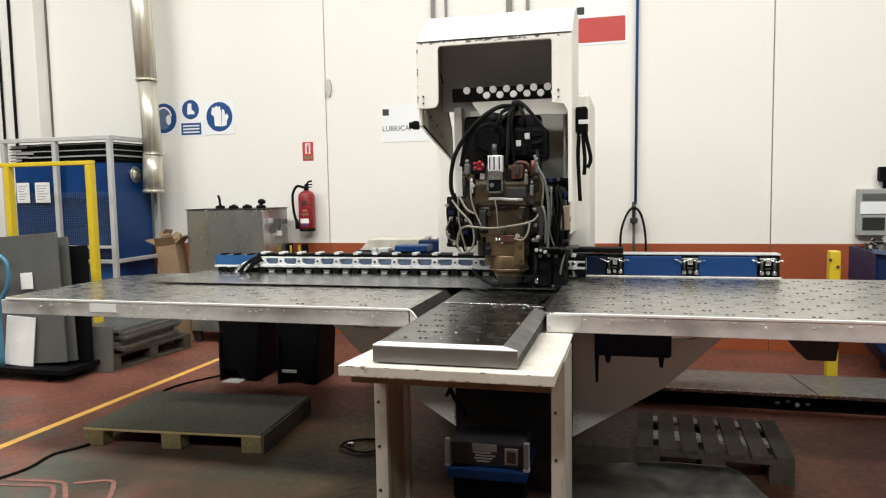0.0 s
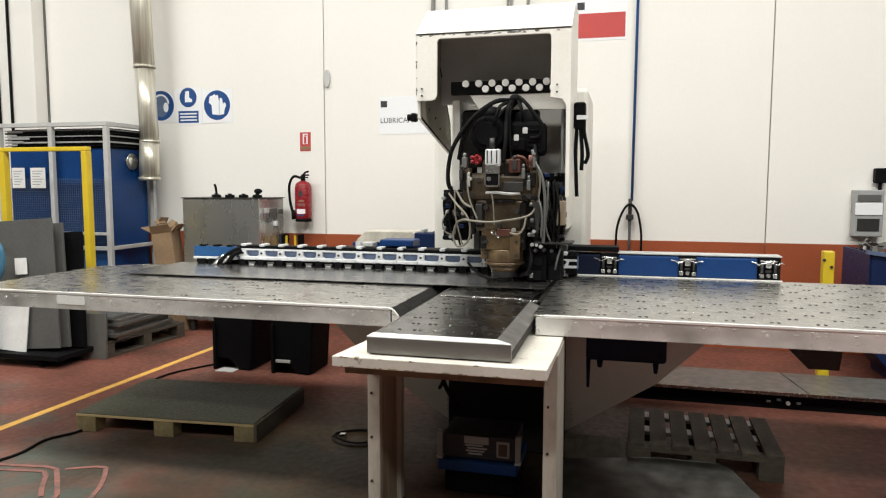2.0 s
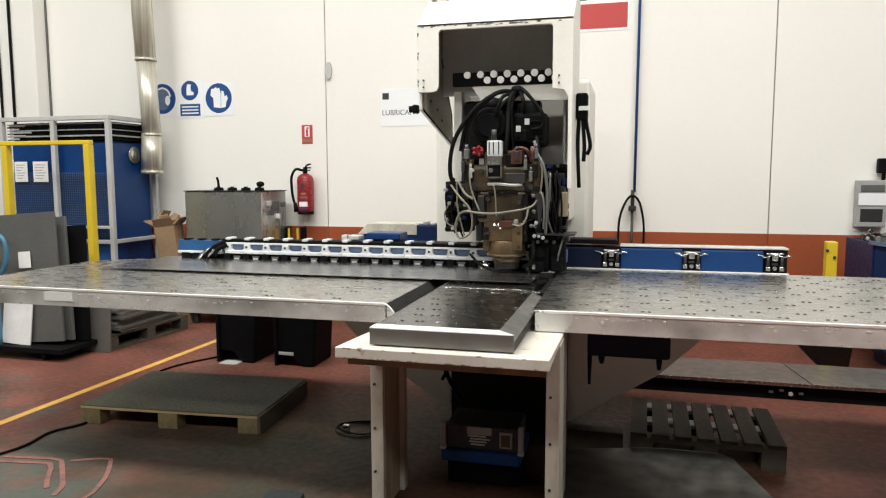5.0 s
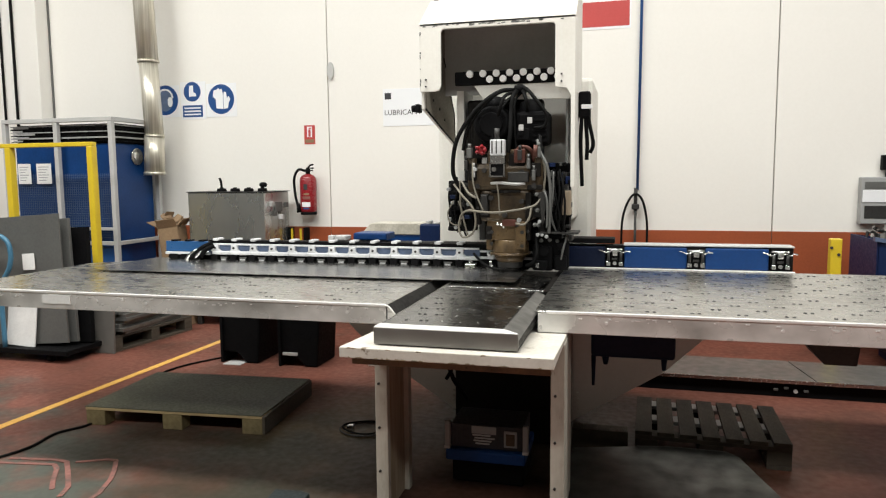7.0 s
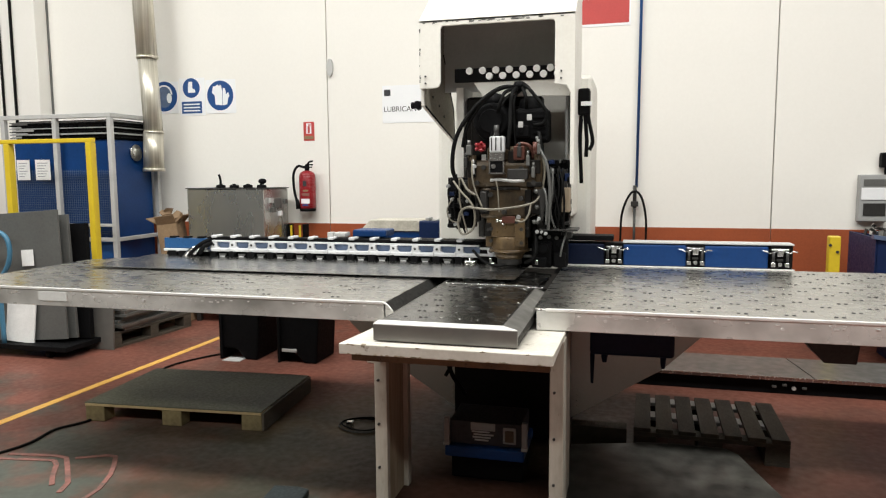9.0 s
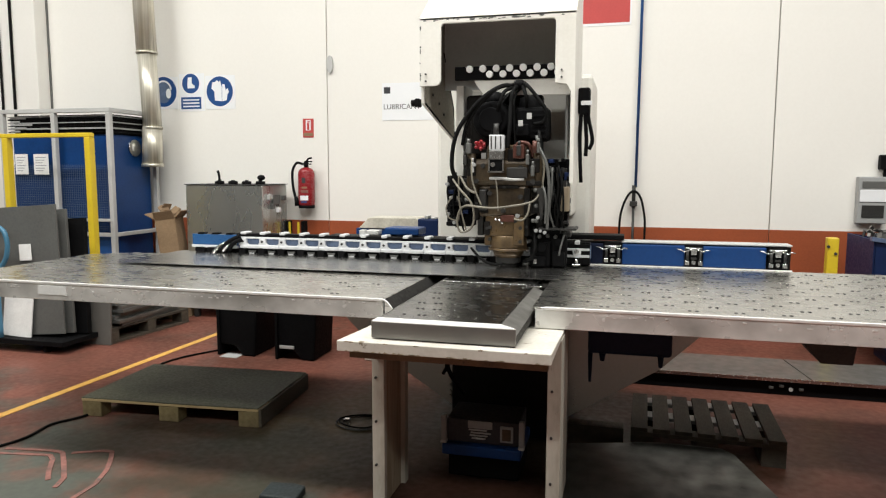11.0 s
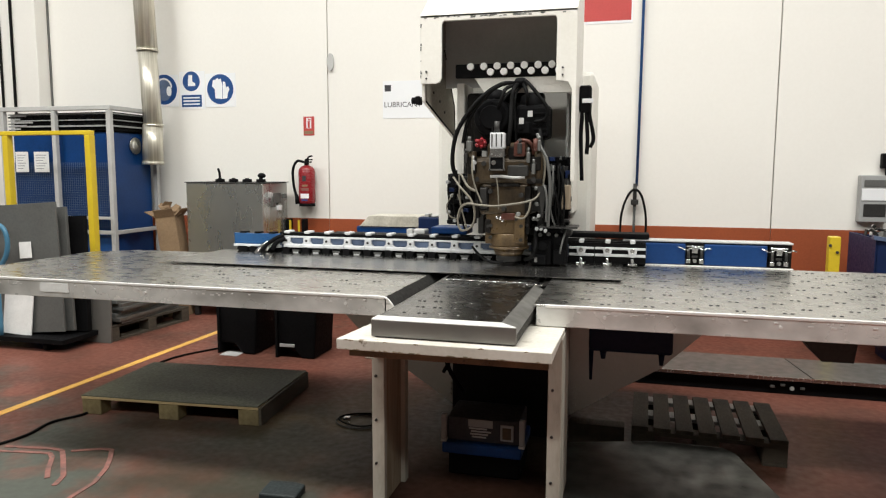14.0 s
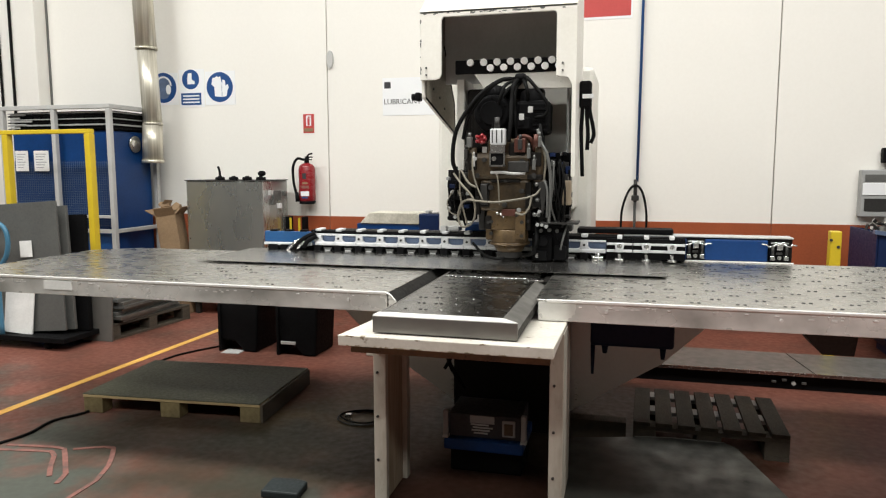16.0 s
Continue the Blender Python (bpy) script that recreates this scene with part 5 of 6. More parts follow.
# ---- left side: stock and guards ----
def leaning(name, w, h, t, mat, m, label, category, group=""):
    bm = bmesh.new()
    box(bm, -w / 2, w / 2, -t / 2, t / 2, 0, h, 0.002)
    o = part(name, bm, mat, label=label, category=category, group=group, origin=(0, 0, 0))
    o.matrix_basis = m
    return o


leaning("steel_plate", 1.0, 1.10, 0.02, M_GREYP, pose(-5.10, 4.87, 0.115, -3, -4, 3), "dark grey steel plate standing on a trolley", "metal plate", "standing plates")
leaning("steel_plate", 0.9, 1.06, 0.03, M_GREYP, pose(-5.02, 4.95, 0.115, -3, -4, 3), "dark grey steel plate standing on a trolley", "metal plate", "standing plates")
leaning("steel_plate", 0.5, 1.0, 0.05, M_BLACK, pose(-4.76, 5.06, 0.115, -3, -2, 3), "blackish steel plate standing behind the others", "metal plate", "standing plates")
leaning("white_panel", 0.28, 0.42, 0.012, M_PAPER, pose(-5.04, 4.83, 0.115, -4, 4, 3), "white board leaning on the steel plates", "panel")
leaning("paper_sheet", 0.12, 0.14, 0.003, M_PAPER, pose(-4.955, 4.885, 0.765, -3, -4, 3), "white paper stuck on a steel plate", "paper")
trolley = thing("plate_trolley", (-5.1, 4.95, 0), "light blue tube trolley carrying steel plates", "trolley")
quick_box("deck", (-5.75, -4.5, 4.75, 5.25, 0.07, 0.112), M_BLACK, trolley, 0.004)
for x in (-5.65, -4.72):
    for y in (4.82, 5.16):
        bm = bmesh.new()
        cyl(bm, (x - 0.02, y, 0.035), (x + 0.02, y, 0.035), 0.035, seg=16)
        part("wheel", bm, M_RUBBER, trolley)
bm = bmesh.new()
tube(bm, [(-5.155, 4.78, 0.1), (-5.15, 4.78, 0.6), (-5.05, 4.78, 0.80), (-5.03, 4.78, 0.93), (-5.07, 4.78, 1.03), (-5.2, 4.78, 1.07), (-5.6, 4.78, 1.07), (-5.7, 4.78, 0.95), (-5.7, 4.78, 0.1)], 0.02, 12)
part("handle", bm, M_SKY, trolley, "light blue bent tube handle")

pallet("pallet", 0.80, 1.0, False, M_OLDWOOD, "grey wooden pallet stacked with sheet offcuts", pose(-4.74, 5.72, 0, 0, 0, -6), n_top=5)
stack = thing("offcut_stack", (-4.72, 5.72, 0.145), "uneven stack of grey sheet offcuts", "metal sheets")
rnd = random.Random(12)
for k in range(7):
    dx, dy = rnd.uniform(-0.05, 0.05), rnd.uniform(-0.05, 0.05)
    z = 0.1455 + 0.03 * k
    quick_box("sheet", (-5.08 + dx, -4.36 + dx, 5.28 + dy, 6.1 + dy, z, z + 0.029), M_OFFCUT if k % 2 else M_GREYP, stack, 0.002)
leaning("grey_panel", 0.30, 0.40, 0.02, M_DECK, pose(-4.525, 5.16, 0.0, -3, 0, 2), "grey panel leaning on the stacked pallet", "panel")

guard = thing("yellow_guard", (-5.3, 5.59, 0), "yellow square-tube guard frame", "guard frame")
for x in (-5.845, -4.905):
    quick_box("post", (x, x + 0.062, 5.56, 5.63, 0.008, 1.835), M_YELLOW, guard, 0.006)
    quick_box("foot_plate", (x - 0.04, x + 0.11, 5.52, 5.67, 0, 0.008), M_YELLOW, guard, 0.002)
quick_box("top_bar", (-6.05, -4.84, 5.565, 5.625, 1.836, 1.876), M_YELLOW, guard, 0.006)

unit = thing("dust_unit", (-5.82, 6.55, 0), "blue filter cabinet in a white tube cage", "filter unit")
quick_box("cabinet", (-6.44, -5.20, 6.27, 6.88, 0.1, 1.90), M_BLUE, unit, 0.012, label="dark blue sheet cabinet")
quick_box("lower_panel", (-6.44, -5.19, 6.25, 6.262, 0.12, 0.84), M_BLUE2, unit, 0.003)
for x in (-6.51, -5.85, -5.175):
    quick_box("cage_post", (x, x + 0.05, 6.175, 6.225, 0, 2.12), M_LGREY, unit, 0.005)
quick_box("cage_post", (-5.175, -5.125, 6.88, 6.93, 0, 2.12), M_LGREY, unit, 0.005)
quick_box("cage_rail", (-6.51, -5.125, 6.175, 6.225, 2.121, 2.165), M_LGREY, unit, 0.005)
quick_box("cage_rail", (-5.175, -5.125, 6.226, 6.93, 2.121, 2.165), M_LGREY, unit, 0.005)
quick_box("cage_rail", (-5.80, -5.176, 6.18, 6.22, 0.845, 0.885), M_LGREY, unit, 0.005)
quick_box("cage_rail", (-5.172, -5.128, 6.226, 6.879, 0.845, 0.885), M_LGREY, unit, 0.005)
quick_box("cage_rail", (-5.80, -5.176, 6.18, 6.22, 1.0, 1.03), M_LGREY, unit, 0.005)
bm = bmesh.new()
for k in range(6):
    z = 1.925 + 0.032 * k
    box(bm, -6.46, -5.18, 6.24, 6.26, z, z + 0.010 + 0.006 * (k % 3 == 1), mi=k % 2)
    box(bm, -5.19, -5.17, 6.26, 6.88, z, z + 0.010 + 0.006 * (k % 3 == 1), mi=k % 2)
for k in range(12):
    x = -6.42 + 0.11 * k
    cyl(bm, (x, 6.30, 1.92), (x, 6.30, 2.1), 0.012, seg=6)
for k in range(5):
    box(bm, -6.42, -6.30 + 0.08 * (k % 3), 6.232, 6.239, 1.93 + 0.034 * k, 1.948 + 0.034 * k, mi=1)
part("filter_grille", bm, [M_BLACK, M_METERG], unit, "dark horizontal grille bars")
quick_box("filter_core", (-6.44, -5.22, 6.32, 6.87, 1.90, 2.11), M_BLACK, unit, 0.004)
bm = bmesh.new()
for k in range(27):
    z = 0.92 + 0.025 * k
    box(bm, -6.46, -5.86, 6.236, 6.240, z, z + 0.005)
    box(bm, -5.80, -5.18, 6.236, 6.240, z, z + 0.005)
for k in range(50):
    x = -6.46 + 0.0258 * k
    box(bm, x, x + 0.004, 6.241, 6.245, 0.9, 1.59)
part("wire_mesh", bm, M_MESH, unit, "fine grey wire mesh", kind="stuff")
bm = bmesh.new()
ball(bm, (-5.195, 6.62, 1.77), 0.075, (0.35, 1, 1))
cyl(bm, (-5.2, 6.62, 1.77), (-5.18, 6.62, 1.77), 0.09, seg=20)
part("round_port", bm, M_CHROME, unit, "round bright port cover")
for x0, x1 in ((-6.38, -6.215), (-6.14, -5.95)):
    sh = quick_box("paper_notice", (x0, x1, 6.226, 6.229, 1.485, 1.70), M_PAPER, unit, 0.0005, label="white paper notice")
    bm = bmesh.new()
    for k in range(6):
        box(bm, x0 + 0.025, x1 - 0.03 - 0.02 * (k % 3), 6.2245, 6.2258, 1.66 - 0.028 * k, 1.668 - 0.028 * k)
    part("print_lines", bm, M_GINK, unit)

duct = thing("duct", (-5.04, 6.75, 1.57), "shiny galvanised round ventilation duct ending above the floor", "duct")
for z0, z1, xa, xb, r in ((1.98, 2.775, -5.05, -5.085, 0.098), (2.78, 4.2, -5.085, -5.14, 0.107), (4.205, 6.79, -5.14, -5.24, 0.11)):
    bm = bmesh.new()
    cyl(bm, (xa, 6.75, z0), (xb, 6.75, z1), r, seg=28)
    cyl(bm, (xa, 6.75, z0), (xa, 6.75, z0 + 0.025), r + 0.007, seg=28)
    part("pipe_section", bm, M_GALV, duct)
bm = bmesh.new()
cyl(bm, (-5.07, 6.75, 1.60), (-5.055, 6.75, 1.99), 0.108, 0.104, seg=28)
cyl(bm, (-5.07, 6.75, 1.57), (-5.07, 6.75, 1.605), 0.116, seg=28)
part("end_sleeve", bm, M_GALV, duct, "dull duct end sleeve")
bm = bmesh.new()
cyl(bm, (-5.175, 6.80, 1.95), (-5.36, 6.80, 6.79), 0.014, seg=10)
part("side_pipe", bm, M_DARK, duct)

# ---- wall side things ----
tank = thing("coolant_tank", (-4.0, 6.65, 0), "stainless steel tank with black caps on top", "tank")
quick_box("shell", (-4.43, -3.555, 6.40, 6.93, 0.12, 1.385), M_STAINLESS, tank, 0.012)
for x in (-4.40, -3.63):
    for y in (6.43, 6.85):
        quick_box("foot", (x, x + 0.05, y, y + 0.05, 0, 0.12), M_DARK, tank, 0.003)
for k in range(4):
    bm = bmesh.new()
    x = -4.08 + 0.155 * k
    cyl(bm, (x, 6.48, 1.3935), (x, 6.48, 1.425), 0.05, 0.045, seg=18, bevel=0.006)
    cyl(bm, (x, 6.48, 1.42), (x, 6.48, 1.435), 0.02, seg=10)
    if k == 0:
        tube(bm, [(x, 6.48, 1.43), (x - 0.005, 6.48, 1.49), (x - 0.02, 6.48, 1.53)], 0.012)
    if k == 3:
        ball(bm, (x + 0.01, 6.48, 1.46), 0.035, (1.2, 1, 0.8))
    part("cap", bm, M_BLACK, tank, "black screw cap")
quick_box("gauge", (-3.557, -3.54, 6.60, 6.75, 1.18, 1.28), M_GREYP, tank, 0.003)
for y, z, mt in ((6.50, 1.24, M_LGREY), (6.55, 1.14, M_GREYP), (6.68, 1.10, M_SIGNW), (6.80, 1.22, M_GREYP)):
    quick_box("fitting", (-3.555, -3.525, y, y + 0.06, z, z + 0.05), mt, tank, 0.004)
quick_box("lid", (-4.44, -3.545, 6.39, 6.935, 1.3855, 1.393), M_DARK, tank, 0.002, label="dark lid seam")
bm = bmesh.new()
box(bm, -0.11, 0.10, -0.11, 0.11, 0, 0.60, 0.004)
for sx, ang, ln in ((-1, -55, 0.13), (1, 50, 0.10)):
    mm = Matrix.Translation((sx * 0.10, 0, 0.60)) @ Matrix.Rotation(radians(ang), 4, "Y")
    box(bm, -0.004, 0.004, -0.11, 0.11, 0, ln, 0.0, m=mm)
box(bm, -0.10, 0.10, -0.004, 0.004, 0, 0.09, 0, m=Matrix.Translation((0, -0.11, 0.60)) @ Matrix.Rotation(radians(28), 4, "X"))
rnd = random.Random(44)
for k in range(16):
    mm = Matrix.Translation((rnd.uniform(-0.10, 0.09), rnd.uniform(-0.08, 0.08), 0.60 + rnd.uniform(0, 0.13))) @ Euler((rnd.uniform(-1.2, 1.2), rnd.uniform(-1.2, 1.2), rnd.uniform(0, 3))).to_matrix().to_4x4()
    prism(bm, [(-0.06, -0.03), (0.03, -0.05), (0.07, 0.02), (0.0, 0.05), (-0.05, 0.03)], "z", 0, 0.003)
    bm.verts.ensure_lookup_table()
    bmesh.ops.transform(bm, matrix=mm, verts=bm.verts[-10:])
o = part("cardboard_box", bm, M_CARD, label="crumpled open brown cardboard box", category="box", origin=(0, 0, 0))
o.matrix_basis = pose(-4.55, 6.40, 0.44, 0, -7, 12)
quick_box("crate", (-4.80, -4.44, 6.25, 6.62, 0, 0.43), M_CARD, label="brown carton on the floor under the open box", category="box")
rack = thing("small_rack", (-3.43, 6.9, 0), "small black rack with yellow strips by the wall", "rack")
for x in (-3.54, -3.36):
    quick_box("upright", (x, x + 0.03, 6.85, 6.95, 0, 1.0), M_BLACK, rack, 0.003)
for x in (-3.50, -3.40):
    quick_box("yellow_strip", (x, x + 0.025, 6.845, 6.849, 0.6, 0.99), M_YELLOW, rack, 0.001)
quick_box("shelf", (-3.509, -3.361, 6.85, 6.95, 0.55, 0.6), M_BLACK, rack, 0.003)

ext = thing("fire_extinguisher", (-3.335, 6.95, 1.12), "red fire extinguisher hung on the wall", "fire extinguisher")
bm = bmesh.new()
cyl(bm, (-3.335, 6.95, 1.16), (-3.335, 6.95, 1.52), 0.088, seg=28, bevel=0.02)
ball(bm, (-3.335, 6.95, 1.51), 0.085, (1, 1, 0.7))
part("cylinder", bm, M_RED, ext)
bm = bmesh.new()
cyl(bm, (-3.335, 6.95, 1.135), (-3.335, 6.95, 1.165), 0.085, seg=28)
part("base_ring", bm, M_BLACK, ext)
bm = bmesh.new()
cyl(bm, (-3.335, 6.95, 1.56), (-3.335, 6.95, 1.62), 0.025, seg=12)
box(bm, -3.35, -3.27, 6.935, 6.965, 1.62, 1.635, 0.003)
box(bm, -3.36, -3.28, 6.935, 6.965, 1.595, 1.608, 0.003)
tube(bm, [(-3.33, 6.94, 1.62), (-3.30, 6.93, 1.655), (-3.26, 6.93, 1.665)], 0.01)
part("valve", bm, M_BLACK, ext)
bm = bmesh.new()
tube(bm, [(-3.35, 6.92, 1.60), (-3.42, 6.90, 1.61), (-3.465, 6.89, 1.52), (-3.46, 6.89, 1.36), (-3.43, 6.88, 1.25), (-3.415, 6.88, 1.2)], 0.014, 10)
cyl(bm, (-3.425, 6.88, 1.26), (-3.412, 6.88, 1.16), 0.018, 0.026, seg=10)
part("hose", bm, M_BLACK, ext)
bm = bmesh.new()
for a0 in range(-4, 3):
    a, b2 = radians(-90 + a0 * 9 + 10), radians(-90 + (a0 + 1) * 9 + 10)
    r = 0.0895
    q = [bm.verts.new((-3.335 + r * math.cos(t), 6.95 + r * math.sin(t), z)) for t, z in ((a, 1.22), (b2, 1.22), (b2, 1.27), (a, 1.27))]
    bm.faces.new(q)
part("label_band", bm, M_SIGNW, ext, "pale printed label")
for z0, z1, lo, hi, mt in ((1.30, 1.33, -3, 3, M_PINK), (1.345, 1.365, -2, 2, M_CARD), (1.40, 1.46, -2, 1, M_INK), (1.195, 1.21, -3, 2, M_SIGNBLUE)):
    bm = bmesh.new()
    for a0 in range(lo, hi):
        a, b2 = radians(-80 + a0 * 9), radians(-80 + (a0 + 1) * 9)
        q = [bm.verts.new((-3.335 + 0.0892 * math.cos(t), 6.95 + 0.0892 * math.sin(t), z)) for t, z in ((a, z0), (b2, z0), (b2, z1), (a, z1))]
        bm.faces.new(q)
    part("label_print", bm, mt, ext)
quick_box("wall_hook", (-3.36, -3.31, 7.0, WALL_Y, 1.45, 1.53), M_DARK, ext, 0.003)


def sign(name, x0, x1, z0, z1, mat, label, category="sign", t=0.004):
    return quick_box(name, (x0, x1, WALL_Y - t, WALL_Y, z0, z1), mat, bevel=0.0008, label=label, category=category)


def disc(bm, x, z, r, y, mi=0, sz=1.0, seg=32, t=0.0015):
    prism(bm, [(x + r * math.cos(2 * math.pi * k / seg), z + sz * r * math.sin(2 * math.pi * k / seg)) for k in range(seg)], "y", y - t, y, mi=mi)


S = WALL_Y - 0.0042
es = sign("extinguisher_sign", -3.41, -3.285, 1.885, 2.085, M_SIGNRED, "red and white fire extinguisher sign")
bm = bmesh.new()
box(bm, -3.376, -3.318, S - 0.0015, S, 1.96, 2.07)
box(bm, -3.40, -3.295, S - 0.0015, S, 1.90, 1.935, mi=2)
box(bm, -3.36, -3.335, S - 0.003, S - 0.0016, 1.965, 2.04, mi=1)
box(bm, -3.355, -3.325, S - 0.003, S - 0.0016, 2.044, 2.058, mi=1)
part("pictogram", bm, [M_SIGNW, M_SIGNRED, M_CARD], es)
gl = sign("glove_sign", -4.58, -4.21, 2.205, 2.57, M_SIGNW, "blue round glove sign on a white card")
bm = bmesh.new()
disc(bm, -4.40, 2.398, 0.162, S)
part("blue_disc", bm, M_SIGNBLUE, gl)
bm = bmesh.new()
y = S - 0.0016
prism(bm, [(-4.46, 2.30), (-4.375, 2.29), (-4.375, 2.40), (-4.37, 2.44), (-4.39, 2.515), (-4.41, 2.50), (-4.43, 2.52), (-4.455, 2.50), (-4.485, 2.50), (-4.50, 2.43), (-4.465, 2.40)], "y", y - 0.0015, y)
prism(bm, [(-4.37, 2.29), (-4.315, 2.30), (-4.305, 2.36), (-4.285, 2.39), (-4.30, 2.43), (-4.325, 2.41), (-4.335, 2.47), (-4.362, 2.48), (-4.368, 2.40)], "y", y - 0.0015, y)
part("pictogram", bm, M_SIGNW, gl)
bt = sign("boot_sign", -4.91, -4.59, 2.19, 2.60, M_SIGNW, "blue round boot sign above a text panel")
bm = bmesh.new()
disc(bm, -4.76, 2.492, 0.108, S)
box(bm, -4.888, -4.634, S - 0.0015, S, 2.213, 2.344)
part("blue_disc", bm, M_SIGNBLUE, bt)
bm = bmesh.new()
prism(bm, [(-4.80, 2.44), (-4.71, 2.44), (-4.71, 2.47), (-4.745, 2.49), (-4.745, 2.56), (-4.79, 2.56), (-4.80, 2.50)], "y", y - 0.0015, y)
part("pictogram", bm, M_SIGNW, bt)
for k in range(3):
    quick_box("text_bar", (-4.865, -4.657, y - 0.0015, y, 2.235 + 0.035 * k, 2.25 + 0.035 * k), M_SIGNW, bt, 0)
er = sign("ear_sign", -5.30, -4.925, 2.22, 2.57, M_SIGNW, "blue round ear protection sign on a white card")
bm = bmesh.new()
disc(bm, -5.11, 2.41, 0.166, S)
part("blue_disc", bm, M_SIGNBLUE, er)
bm = bmesh.new()
prism(bm, [(-5.11 + 0.10 * math.cos(a), 2.40 + 0.115 * math.sin(a)) for a in (k * math.pi / 12 for k in range(24))], "y", y - 0.0015, y)
part("pictogram", bm, M_SLATE, er, "blue grey head shape")
bm = bmesh.new()
prism(bm, [(-5.045 + 0.032 * math.cos(g), 2.39 + 0.055 * math.sin(g)) for g in (k * math.pi / 8 for k in range(16))], "y", y - 0.0035, y - 0.0016)
arc = [(-5.11 + 0.088 * math.cos(g), 2.43 + 0.088 * math.sin(g)) for g in (k * math.pi / 12 for k in range(13))] + [(-5.11 + 0.108 * math.cos(g), 2.43 + 0.108 * math.sin(g)) for g in (k * math.pi / 12 for k in range(12, -1, -1))]
prism(bm, arc, "y", y - 0.0035, y - 0.0016)
part("ear_cups", bm, M_SIGNW, er)


def lettering(text, size, x, z, y, mat, parent):
    cu = bpy.data.curves.new("lettering", "FONT")
    cu.body, cu.size, cu.extrude = text, size, 0.0005
    tmp = bpy.data.objects.new("lettering", cu)
    scene.collection.objects.link(tmp)
    me = bpy.data.meshes.new_from_object(tmp.evaluated_get(bpy.context.evaluated_depsgraph_get()))
    bpy.data.objects.remove(tmp)
    me.transform(Matrix.Rotation(radians(90), 4, "X"))
    me.materials.clear()
    me.materials.append(mat)
    o = new("lettering", me)
    o.parent = parent
    o.location = Vector((x, y, z)) - ORIGIN[parent.name]
    return o


lu = sign("lubricant_sign", -2.51, -1.95, 2.05, 2.43, M_SIGNW, "white paper sign with a black square and lettering")
bm = bmesh.new()
box(bm, -2.49, -2.42, S - 0.001, S, 2.325, 2.39)
part("logo_square", bm, M_INK, lu)
lettering("LUBRICANT", 0.075, -2.497, 2.165, S - 0.0008, M_INK, lu)
rs = sign("red_banner_sign", -0.52, -0.035, 2.90, 3.42, M_SIGNW, "white sheet sign with a red panel")
bm = bmesh.new()
box(bm, -0.50, -0.05, S - 0.001, S, 2.925, 3.155)
part("red_panel", bm, M_SIGNRED, rs)
bm = bmesh.new()
box(bm, -0.50, -0.43, S - 0.001, S, 3.19, 3.26)
part("logo_square", bm, M_INK, rs)

reel = thing("air_hose_drop", (0.05, 6.99, 0.3), "blue air line with a black hose loop on the wall", "air line")
bm = bmesh.new()
cyl(bm, (0.075, 7.01, 6.79), (0.05, 7.01, 1.38), 0.013, seg=10)
part("air_pipe", bm, M_BLUE2, reel)
bm = bmesh.new()
tube(bm, [(-0.09, 6.98, 0.4), (-0.09, 6.98, 0.95), (-0.075, 6.97, 1.15), (-0.02, 6.96, 1.30), (0.04, 6.96, 1.345), (0.10, 6.96, 1.28), (0.14, 6.97, 1.1), (0.145, 6.98, 0.9), (0.14, 6.98, 0.4)], 0.011, 10)
part("hose_loop", bm, M_RUBBER, reel)
bm = bmesh.new()
cyl(bm, (0.035, 6.99, 1.19), (0.035, 6.99, 1.40), 0.018, seg=10)
box(bm, 0.0, 0.07, 6.97, 7.02, 1.20, 1.25, 0.006)
cyl(bm, (0.035, 6.99, 0.5), (0.035, 6.99, 1.2), 0.013, seg=10)
box(bm, 0.02, 0.05, 6.98, WALL_Y, 1.30, 1.33, 0.003)
part("coupling", bm, M_DARK, reel)

mb = thing("meter_box", (2.055, 7.0, 1.08), "grey wall box with clear windows", "electrical box")
quick_box("case", (1.94, 2.175, 6.95, WALL_Y, 1.08, 1.49), M_METERG, mb, 0.008)
quick_box("upper_window", (1.965, 2.15, 6.944, 6.949, 1.39, 1.45), M_GREYP, mb, 0.002)
quick_box("white_cover", (1.95, 2.165, 6.942, 6.949, 1.27, 1.375), M_SIGNW, mb, 0.003)
quick_box("lower_window", (1.97, 2.145, 6.944, 6.949, 1.13, 1.24), M_DARK, mb, 0.002)
bm = bmesh.new()
box(bm, 2.10, 2.2, 6.96, 7.04, 1.55, 1.68, 0.01)
tube(bm, [(2.15, 7.0, 1.49), (2.15, 7.0, 1.56)], 0.015)
part("cable_gland", bm, M_BLACK, mb)

pst = thing("yellow_post", (1.457, 5.8, 0), "short yellow square guard post", "guard post")
quick_box("post", (1.42, 1.497, 5.76, 5.84, 0.008, 1.045), M_YELLOW, pst, 0.008)
quick_box("foot_plate", (1.36, 1.56, 5.71, 5.90, 0, 0.008), M_YELLOW, pst, 0.002)
for x, z in ((1.475, 0.93), (1.425, 0.98)):
    bm = bmesh.new()
    cyl(bm, (x, 5.752, z), (x, 5.762, z), 0.011, seg=10)
    part("plug", bm, M_INK, pst)

skip = thing("scrap_skip", (2.4, 6.0, 0), "dark blue steel skip filled with metal scrap", "skip")
bm = bmesh.new()
prism(bm, [(1.79, 1.02), (1.79, 0.33), (2.02, 0.06), (3.4, 0.06), (3.4, 0.80)], "y", 5.95, 5.965)
prism(bm, [(1.79, 1.02), (1.79, 0.33), (2.02, 0.06), (3.4, 0.06), (3.4, 0.80)], "y", 6.60, 6.615)
box(bm, 1.78, 1.795, 5.95, 6.615, 0.33, 1.02)
